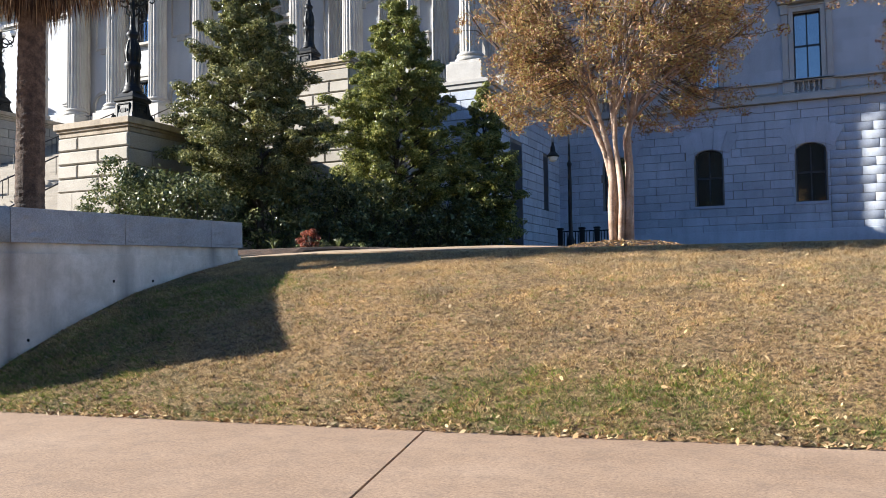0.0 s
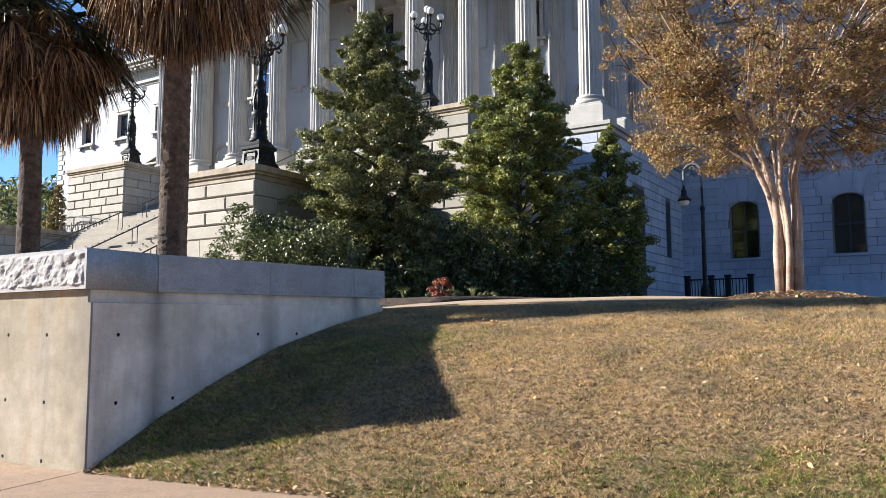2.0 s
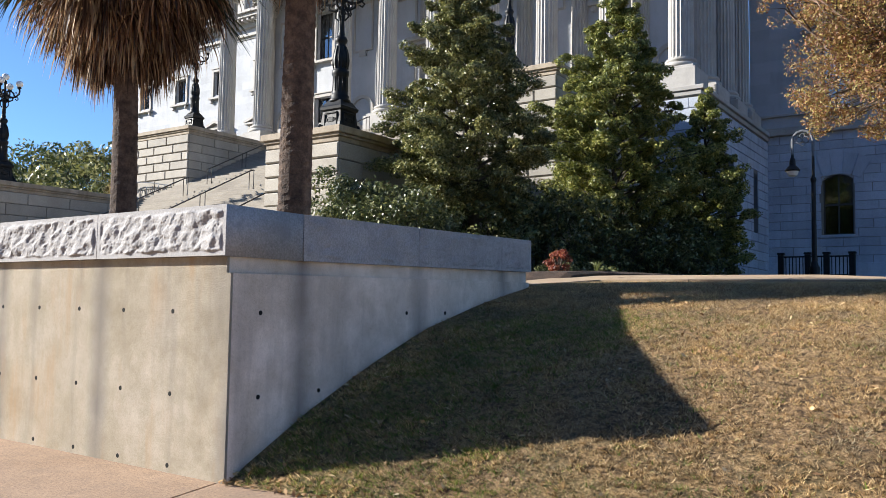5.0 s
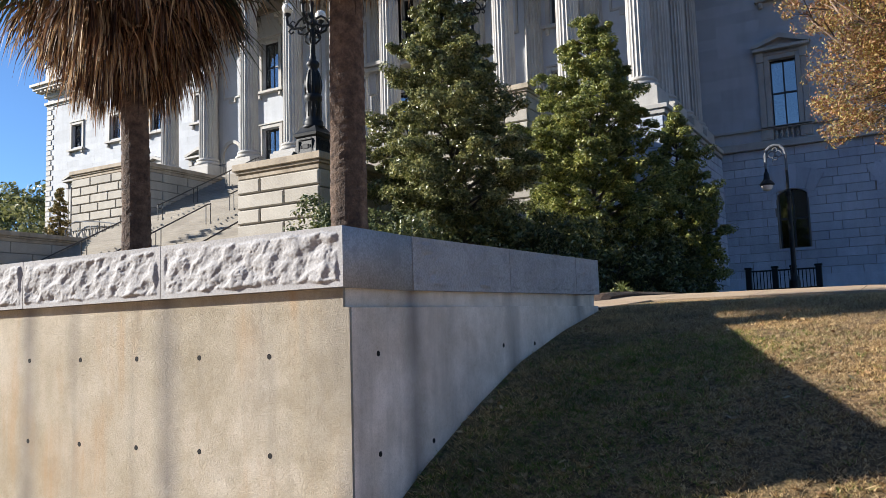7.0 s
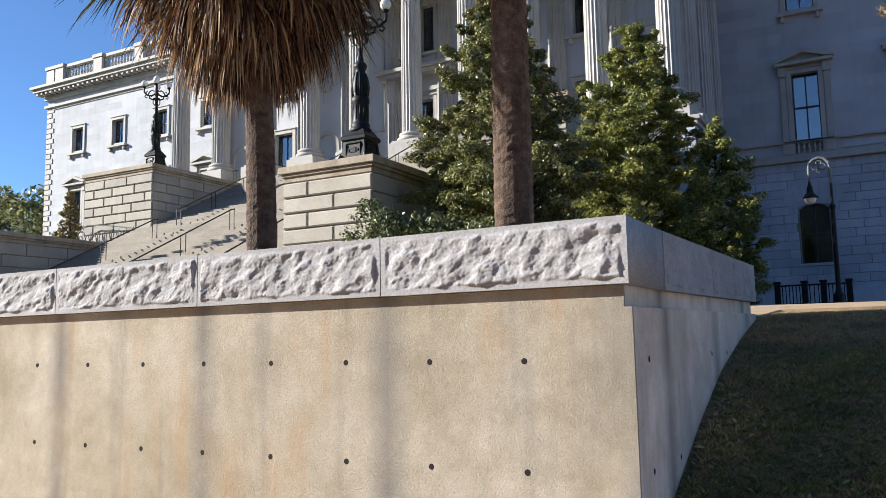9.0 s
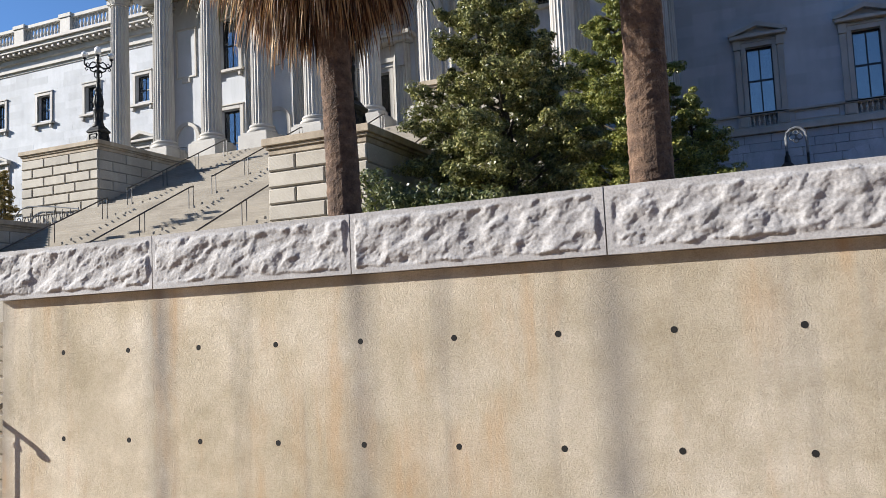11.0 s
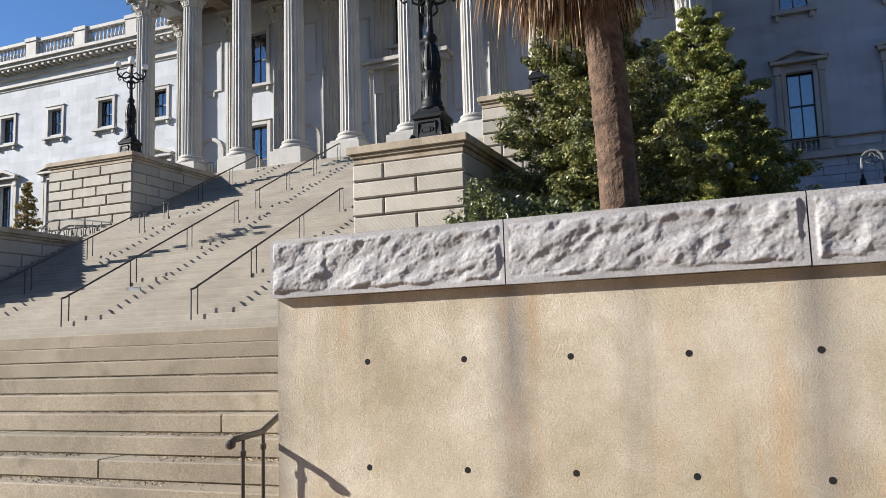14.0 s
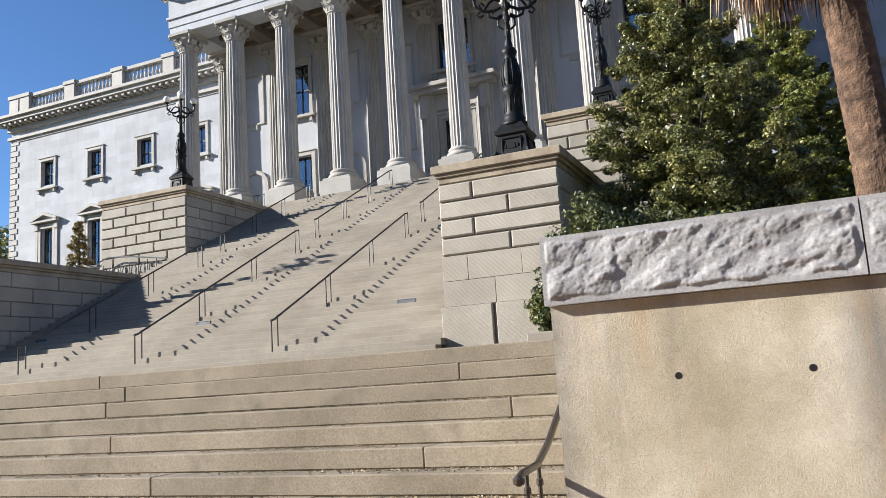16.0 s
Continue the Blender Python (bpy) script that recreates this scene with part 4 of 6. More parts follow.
# ---------------------------------------------------------------- windows and doors
def build_window(x, y, z0, z1, w, style, group, index):
    """style: plain (moulded frame and bracketed sill), pediment (hood, brackets), arched (flat segmental head), door."""
    words = {"plain": "upper window with dark sashes in a moulded granite surround", "pediment": "tall window under a carved granite pediment",
             "arched": "dark sash window under a segmental granite arch", "door": "tall dark glazed portico doorway in a granite surround"}
    name = "door_%d" % index if style == "door" else "window_%d" % index
    root = thing(name, x, y, z0, words[style], "door" if style == "door" else "window", group, "structure")
    h, s = z1 - z0, 0.07
    d = 0.30
    fr = boxes((-w / 2, -w / 2 + s, d, d + 0.1, 0, h), (w / 2 - s, w / 2, d, d + 0.1, 0, h), (-w / 2 + s, w / 2 - s, d, d + 0.1, 0, s), (-w / 2 + s, w / 2 - s, d, d + 0.1, h - s, h))
    part("window_frame", fr, FRAME, root, "dark painted frame")
    part("muntin", boxes((-0.035, 0.035, d + 0.01, d + 0.08, s, h - s)), FRAME, root)
    part("meeting_rail", boxes((-w / 2 + s, w / 2 - s, d - 0.01, d + 0.085, h * 0.5 - 0.045, h * 0.5 + 0.045)), FRAME, root)
    for ax, bx in ((-w / 2 + s, -0.035), (0.035, w / 2 - s)):
        for az, bz in ((s, h * 0.5 - 0.045), (h * 0.5 + 0.045, h - s)):
            ob = part("pane", boxes((ax, bx, d + 0.04, d + 0.05, az, bz)), GLASS, root)
            ob.visible_shadow = False
    # pale blind in the east pediment windows, elsewhere a black sheet as room shade
    part("blind_or_shade_sheet" if style in ("pediment", "plain") else "room_shade_sheet", boxes((-w / 2 + 0.02, w / 2 - 0.02, d + 0.16, d + 0.19, 0.02, h - 0.02)), BLIND if style == "pediment" and x > -20 else PAINTED_DARK, root)
    if style in ("plain", "pediment", "door"):
        k = 0.24
        bm = boxes((-w / 2 - k, -w / 2, -0.10, 0.06, -0.02, h + k), (w / 2, w / 2 + k, -0.10, 0.06, -0.02, h + k), (-w / 2, w / 2, -0.10, 0.06, h, h + k),
                   (-w / 2 - k - 0.05, w / 2 + k + 0.05, -0.16, 0.04, h + k + 0.003, h + k + 0.09), bevel=0.012)
        part("surround", bm, TRIM, root)
    if style == "plain":
        part("window_sill", boxes((-w / 2 - 0.42, w / 2 + 0.42, -0.30, 0.1, -0.20, -0.023), bevel=0.015), TRIM, root)
        for sx in (-w / 2 - 0.15, w / 2 + 0.15):
            part("bracket", boxes((sx - 0.11, sx + 0.11, -0.22, 0.0, -0.52, -0.203), bevel=0.04), TRIM, root)
    if style == "pediment":
        for sx in (-w / 2 - 0.42, w / 2 + 0.42):
            part("pilaster", boxes((sx - 0.15, sx + 0.15, -0.12, 0.05, -0.02, h - 0.1), (sx - 0.19, sx + 0.19, -0.2, 0.05, h - 0.097, h + 0.42), bevel=0.012), TRIM, root)
        part("hood", boxes((-w / 2 - 0.75, w / 2 + 0.75, -0.42, 0.05, h + 0.45, h + 0.63), bevel=0.02), TRIM, root)
        bm = bmesh.new()
        a, t = w / 2 + 0.82, h + 1.28
        prof = [(-a, h + 0.633), (-a, h + 0.75), (0, t), (a, h + 0.75), (a, h + 0.633), (a - 0.28, h + 0.64), (0, t - 0.24), (-a + 0.28, h + 0.64)]
        ring = [[bm.verts.new((u, yy, z)) for u, z in prof] for yy in (-0.46, 0.05)]
        for i in range(8):
            j = (i + 1) % 8
            bm.faces.new((ring[0][i], ring[0][j], ring[1][j], ring[1][i]))
        for q in ((0, 1, 7), (1, 2, 6, 7), (2, 3, 5, 6), (3, 4, 5)):
            bm.faces.new([ring[0][i] for i in q])
        part("pediment", bm, TRIM, root)
        bm = bmesh.new()
        tri = [bm.verts.new(c) for c in ((-a + 0.2, -0.08, h + 0.635), (a - 0.2, -0.08, h + 0.635), (0, -0.08, t - 0.2))]
        bm.faces.new(tri)
        r = bmesh.ops.extrude_face_region(bm, geom=list(bm.faces))
        for v in r["geom"]:
            if isinstance(v, bmesh.types.BMVert):
                v.co.y = 0.05
        part("tympanum", bm, GRANITE_WALL, root)
        part("window_sill", boxes((-w / 2 - 0.6, w / 2 + 0.6, -0.2, 0.1, -0.14, -0.023), bevel=0.015), TRIM, root)
        me = None
        for i in range(5):
            if me is None:
                ob = part("baluster", add_lathe(bmesh.new(), ((0.06, -0.738), (0.06, -0.64), (0.035, -0.6), (0.085, -0.46), (0.04, -0.26), (0.06, -0.2), (0.06, -0.145)), 10), TRIM, root)
                me = ob.data
            else:
                ob = link("baluster", me, TRIM, root)
            ob.matrix_basis = pose(-w / 2 + 0.14 + i * (w - 0.28) / 4, 0.02, 0)
        part("recess_back", boxes((-w / 2 - 0.05, w / 2 + 0.05, 0.26, 0.30, -0.76, -0.13)), GRANITE_WALL, root)
        for sx in (-w / 2 - 0.32, w / 2 + 0.32):
            part("dado_block", boxes((sx - 0.30, sx + 0.30, -0.13, 0.02, -0.735, -0.165), (sx - 0.20, sx + 0.20, -0.15, -0.128, -0.66, -0.24), bevel=0.012), TRIM, root)
    if style == "arched":
        bm = bmesh.new()
        n = 10
        top = [bm.verts.new((-w / 2 + w * i / n, -0.004, h + 0.003)) for i in range(n + 1)]
        low = [bm.verts.new((-w / 2 + w * i / n, -0.004, h - 0.30 + 0.27 * math.sin(math.pi * i / n) ** 0.7)) for i in range(n + 1)]
        for i in range(n):
            bm.faces.new((low[i], low[i + 1], top[i + 1], top[i]))
        r = bmesh.ops.extrude_face_region(bm, geom=list(bm.faces))
        for v in r["geom"]:
            if isinstance(v, bmesh.types.BMVert):
                v.co.y = d - 0.01
        part("arch_head", bm, GRANITE_GREY, root)
        part("window_sill", boxes((-w / 2 - 0.1, w / 2 + 0.1, -0.1, 0.25, -0.16, -0.003), bevel=0.015), GRANITE_GREY, root)
        part("spandrel", boxes((-1.2, -0.75, -0.036, 0.0, 2.6, 3.20), (0.75, 1.2, -0.036, 0.0, 2.6, 3.20), (-1.2, 1.2, -0.036, 0.0, 3.203, 3.98)), GRANITE_GREY, root)
        for i in range(5):
            a = (i - 2) * 0.21
            bm = bmesh.new()
            r0, r1 = 2.15, 3.45 if i == 2 else 3.25
            ha = 0.10
            pts = [(r * math.sin(a + q), h - 2.16 + r * math.cos(a + q)) for r, q in ((r0, -ha), (r0, ha), (r1, ha), (r1, -ha))]
            f = bm.faces.new([bm.verts.new((u, -0.085, z)) for u, z in pts])
            rr = bmesh.ops.extrude_face_region(bm, geom=[f])
            for v in rr["geom"]:
                if isinstance(v, bmesh.types.BMVert):
                    v.co.y = 0.05
            part("voussoir", bm, GRANITE_GREY, root)
    return root


# ---------------------------------------------------------------- wings
def build_wing(side, x0, x1, base):
    """One wing of the building; windows every 5.15 m."""
    first_x = -69.1 if side == "west" else -10.65
    centres = [first_x + 5.15 * k for k in range(5 if side == "east" else 5) if x0 + 0.8 < first_x + 5.15 * k < x1 - 0.8]
    root = thing("wall_" + side, 0, FACE_Y, 0, "pale granite wing with three rows of windows", "building wing", kind="structure")
    holes = []
    for c in centres:
        holes += [(c - 0.7, c + 0.7, 18.9, 21.1), (c - 0.66, c + 0.66, 11.9, 15.5), (c - 0.66, c + 0.66, 11.165, 11.735), (c - 0.72, c + 0.72, 5.35, 8.5)]
    low_holes = [h for h in holes if h[3] < 10]
    part("wall_upper", slab((x0, x1), (10.9, 24.2), [h for h in holes if h[3] > 10], 0.6), GRANITE_WALL, root)
    part("wall_lower", slab((x0, x1), (base - 0.4, 10.897), low_holes, 0.6), JOINT if side == "east" else GRANITE_WALL, root)
    part("end_wall", boxes(((x0, x0 + 0.6) if side == "west" else (x1 - 0.6, x1)) + (0.603, 22, base - 0.4, 24.2)), GRANITE_WALL, root)
    # unseen inner slabs and partition, coloured near black as indoor shade
    part("floor_slab", boxes((x0 + 0.61, x1 - 0.61, 0.61, 21, 10.5, 10.8), (x0 + 0.61, x1 - 0.61, 0.61, 21, 17.2, 17.5)), PAINTED_DARK, root)
    part("partition", boxes((x0 + 0.61, x1 - 0.61, 5, 5.2, base, 24.0)), PAINTED_DARK, root)
    # courses of mouldings
    xl, xr = (x0 - 0.0, x1) if side == "west" else (x0, x1 + 0.0)
    ol, orr = (1, 0) if side == "west" else (0, 1)

    def course(name, za, zb, out, label=""):
        part(name, boxes((xl - out * ol, xr + out * orr, -out, 0.3, za, zb), bevel=0.012), TRIM, root, label)

    course("band", 10.72, 11.02, 0.30)
    course("band", 11.023, 11.16, 0.09)
    course("band", 11.74, 11.86, 0.20)
    course("band", 23.3, 23.5, 0.08)
    course("band", 23.503, 23.75, 0.24)
    course("cornice", 24.203, 24.55, 0.25)
    course("cornice", 24.85, 25.15, 0.95, "deep projecting cornice")
    course("cornice", 25.153, 25.40, 1.15)
    part("roof", boxes((xl - 0.2 * ol, xr + 0.2 * orr, -0.2, 22, 24.553, 24.847)), TRIM, root)
    me = None
    n = int((x1 - x0) / 0.62)
    for i in range(n):
        if me is None:
            ob = part("modillion", boxes((0, 0.26, -0.85, -0.2, 24.6, 24.84), bevel=0.02), TRIM, root)
            me = ob.data
        else:
            ob = link("modillion", me, TRIM, root)
        ob.matrix_basis = pose(x0 - 0.6 * ol + 0.62 * i, 0, 0)
    # parapet balustrade
    part("plinth_course", boxes((xl, xr, -0.15, 0.35, 25.403, 25.75)), TRIM, root)
    part("top_rail", boxes((xl, xr, -0.2, 0.4, 26.92, 27.2), bevel=0.02), TRIM, root)
    piers = [first_x + 5.15 * (k - 0.5) for k in range(-1, 7) if x0 + 0.4 < first_x + 5.15 * (k - 0.5) < x1 - 0.4]
    piers = [x0 + 0.5] + piers if side == "west" else piers + [x1 - 0.5]
    me = bal = None
    for px in piers:
        if me is None:
            ob = part("pier", boxes((-0.55, 0.55, -0.28, 0.45, 25.4, 27.0), (-0.65, 0.65, -0.36, 0.5, 27.003, 27.32), bevel=0.02), TRIM, root)
            me = ob.data
        else:
            ob = link("pier", me, TRIM, root)
        ob.matrix_basis = pose(px, 0, 0)
    for a, b in zip(piers, piers[1:]):
        k = max(1, int((b - a - 1.3) / 0.36))
        if b - a < 1.8:
            continue
        for i in range(k + 1):
            if bal is None:
                ob = part("baluster", add_lathe(bmesh.new(), ((0.11, 25.752), (0.11, 25.85), (0.06, 25.95), (0.13, 26.25), (0.06, 26.62), (0.10, 26.72), (0.10, 26.918)), 8), TRIM, root)
                bal = ob.data
            else:
                ob = link("baluster", bal, TRIM, root)
            ob.matrix_basis = pose(a + 0.65 + (b - a - 1.3) * i / k, 0.1, 0)
    # quoins at the free corner
    cx = x0 if side == "west" else x1
    for k in range(26):
        w = 0.9 if k % 2 else 0.6
        z = 11.3 + k * 0.47
        if z < 23.2:
            a, b = (cx - 0.06, cx + w) if side == "west" else (cx - w, cx + 0.06)
            part("quoin", boxes((a, b, -0.06, 0.5, z, z + 0.42), bevel=0.02), TRIM, root)
    opens = [(h[0] - 0.25 - x0, h[1] + 0.25 - x0, h[2] - 0.1, h[3] + 0.3) for h in holes if h[3] > 10]
    masonry(root, pose(x0, 0, 0), x1 - x0, 11.87, 23.28, 0.6, 2.1, GRANITE_WALL, 75, opens, 0.005, 0.004, 0.002, 0.2)
    if side == "east":
        vous = [(c - 0.78, c + 0.78, 5.2, 8.55) for c in centres] + [(c - 1.2, c + 1.2, 8.1, 9.4) for c in centres]
        near = 15.5
        shifted = [(h[0] - x0, h[1] - x0, h[2], h[3]) for h in vous]
        masonry(root, pose(x0, 0, 0), near, base - 0.1, 10.7, 0.46, 1.5, GRANITE_GREY, 71, shifted, 0.022, 0.04, 0.014, 0.15)
        shifted2 = [(h[0] - x0 - near, h[1] - x0 - near, h[2], h[3]) for h in vous]
        masonry(root, pose(x0 + near, 0, 0), x1 - x0 - near, base - 0.1, 10.7, 0.46, 1.5, GRANITE_GREY, 72, shifted2, 0.022, 0.04, 0.014, 0.15, joined=True)
        part("base_course", boxes((x0, x1, -0.14, 0.0, base - 0.3, base + 0.9), bevel=0.02), GRANITE_GREY, root)
    for a, b in zip(centres, centres[1:]):
        u0, u1 = a + 1.5, b - 1.5
        part("dado_panel", boxes((u0, u1, -0.05, 0.0, 11.22, 11.27), (u0, u1, -0.05, 0.0, 11.64, 11.69), (u0, u0 + 0.05, -0.05, 0.0, 11.273, 11.637), (u1 - 0.05, u1, -0.05, 0.0, 11.273, 11.637)), TRIM, root)
    for k, c in enumerate(centres):
        i = (1 if side == "west" else 20) + 3 * k
        build_window(c, FACE_Y, 18.9, 21.1, 1.4, "plain", "upper windows", i)
        build_window(c, FACE_Y, 11.9, 15.5, 1.32, "pediment", "main floor windows", i + 1)
        build_window(c, FACE_Y, 5.35, 8.5, 1.44, "arched", "ground floor windows", i + 2)


build_wing("west", -73.4, COL_X[0] - 0.3, 3.0)
build_wing("east", COL_X[-1] + 0.3, 14.2, 3.0)


BACK_FRONT = 36.5 + 0.74 - BACK_Y


def build_portico_back():
    root = thing("wall_north", 0, BACK_Y, 0, "portico rear wall with doors, niches and panels", "wall", kind="structure")
    xa, xb = COL_X[0] + 0.75, COL_X[-1] - 0.75
    bays = [(a + b) / 2 for a, b in zip(COL_X, COL_X[1:])]
    holes, doors = [], []
    for k, c in enumerate(bays):
        if k == 4:
            holes += [(c - 0.85, c + 0.85, FLOOR_Z, 15.4), (c - 0.95, c - 0.1, 18.2, 21), (c + 0.1, c + 0.95, 18.2, 21)]
        elif k in (1, 7):
            holes += [(c - 0.72, c + 0.72, FLOOR_Z, 14.9), (c - 0.7, c + 0.7, 17.4, 20.6)]
    part("rear_wall", slab((xa, xb), (FLOOR_Z, CAP_Z + 0.61), holes, 0.6), GRANITE_WALL, root)
    # inner_wall is coloured near black as the shade behind the doors
    part("inner_wall", boxes((xa, xb, 4.0, 4.2, FLOOR_Z, CAP_Z)), PAINTED_DARK, root)
    part("return_wall", boxes((xa - 0.5, xa, 0, FACE_Y - BACK_Y, FLOOR_Z, CAP_Z), (xb, xb + 0.5, 0, FACE_Y - BACK_Y, FLOOR_Z, CAP_Z)), GRANITE_WALL, root)
    bm = boxes((COL_X[0] + 0.725, COL_X[-1] - 0.725, BACK_FRONT, 4.5, CAP_Z + 0.62, CAP_Z + 0.75))
    for x in COL_X[1:-1]:
        add_box(bm, x - 0.5, x + 0.5, BACK_FRONT, -0.02, CAP_Z + 0.02, CAP_Z + 0.617)
    for k in range(4):
        for a, b in zip(COL_X, COL_X[1:]):
            y = BACK_FRONT + 0.35 + 0.78 * k
            add_box(bm, a + 0.52, b - 0.52, y, y + 0.22, CAP_Z + 0.32, CAP_Z + 0.615)
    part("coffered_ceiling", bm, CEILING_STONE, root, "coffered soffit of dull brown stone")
    n = 60
    for k, c in enumerate(bays):
        if k == 4:
            build_window(c, BACK_Y, FLOOR_Z, 15.4, 1.7, "door", "portico doors", 1)
            build_window(c - 0.525, BACK_Y, 18.2, 21, 0.85, "plain", "portico windows", n)
            build_window(c + 0.525, BACK_Y, 18.2, 21, 0.85, "plain", "portico windows", n + 1)
            n += 2
            bm = boxes((-2.0, -1.5, -0.5, 0, 4.6, 5.9), (1.5, 2.0, -0.5, 0, 4.6, 5.9), (-2.1, 2.1, -0.15, 0, 5.0, 5.9), (-2.4, 2.4, -0.8, 0, 5.903, 6.15), (-2.6, 2.6, -1.0, 0, 6.153, 6.4),
                       (-1.75, -1.15, -0.2, 0, 0, 5.0), (1.15, 1.75, -0.2, 0, 0, 5.0), bevel=0.03)
            ob = part("door_hood", bm, TRIM, root, "bracketed stone hood over the main door")
            ob.matrix_basis = pose(c, -0.003, FLOOR_Z)
        elif k in (1, 7):
            build_window(c, BACK_Y, FLOOR_Z, 14.9, 1.44, "door", "portico doors", 2 + k)
            build_window(c, BACK_Y, 17.4, 20.6, 1.4, "plain", "portico windows", n)
            n += 1
        elif k in (3, 5):
            bm = boxes((-0.9, -0.76, -0.07, 0, 0, 6.2), (0.76, 0.9, -0.07, 0, 0, 6.2), (-0.76, 0.76, -0.07, 0, 0, 0.14), (-0.76, 0.76, -0.07, 0, 6.06, 6.2), bevel=0.01)
            ob = part("wall_panel", bm, TRIM, root, "tall moulded wall panel")
            ob.matrix_basis = pose(c, 0, 14.0)
        else:
            bm = bmesh.new()
            m = 14
            out, inn = [], []
            for i in range(m + 1):
                a = math.pi * i / m
                out.append((0.98 * math.cos(a), 2.5 + 0.98 * math.sin(a)))
                inn.append((0.76 * math.cos(a), 2.5 + 0.76 * math.sin(a)))
            out = [(0.98, 0.0)] + out + [(-0.98, 0.0)]
            inn = [(0.76, 0.0)] + inn + [(-0.76, 0.0)]
            for yy0, yy1 in ((-0.14, 0.0),):
                A = [bm.verts.new((u, yy0, z)) for u, z in out]
                B = [bm.verts.new((u, yy0, z)) for u, z in inn]
                C = [bm.verts.new((u, yy1, z)) for u, z in out]
                D = [bm.verts.new((u, yy1, z)) for u, z in inn]
                for i in range(len(out) - 1):
                    for p, q in ((A, B), (B, D), (C, A)):
                        bm.faces.new((p[i], p[i + 1], q[i + 1], q[i]))
            ob = part("niche_arch", bm, TRIM, root, "round-headed niche moulding")
            ob.matrix_basis = pose(c, 0, FLOOR_Z + 0.2)
            bm = boxes((-0.8, -0.68, -0.08, 0, 0, 3.2), (0.68, 0.8, -0.08, 0, 0, 3.2), (-0.68, 0.68, -0.08, 0, 0, 0.12), (-0.68, 0.68, -0.08, 0, 3.08, 3.2), (-0.3, 0.3, -0.1, 0, -0.3, -0.003), bevel=0.01)
            ob = part("wall_panel", bm, TRIM, root, "raised moulded wall panel")
            ob.matrix_basis = pose(c, 0, 17.4)


build_portico_back()



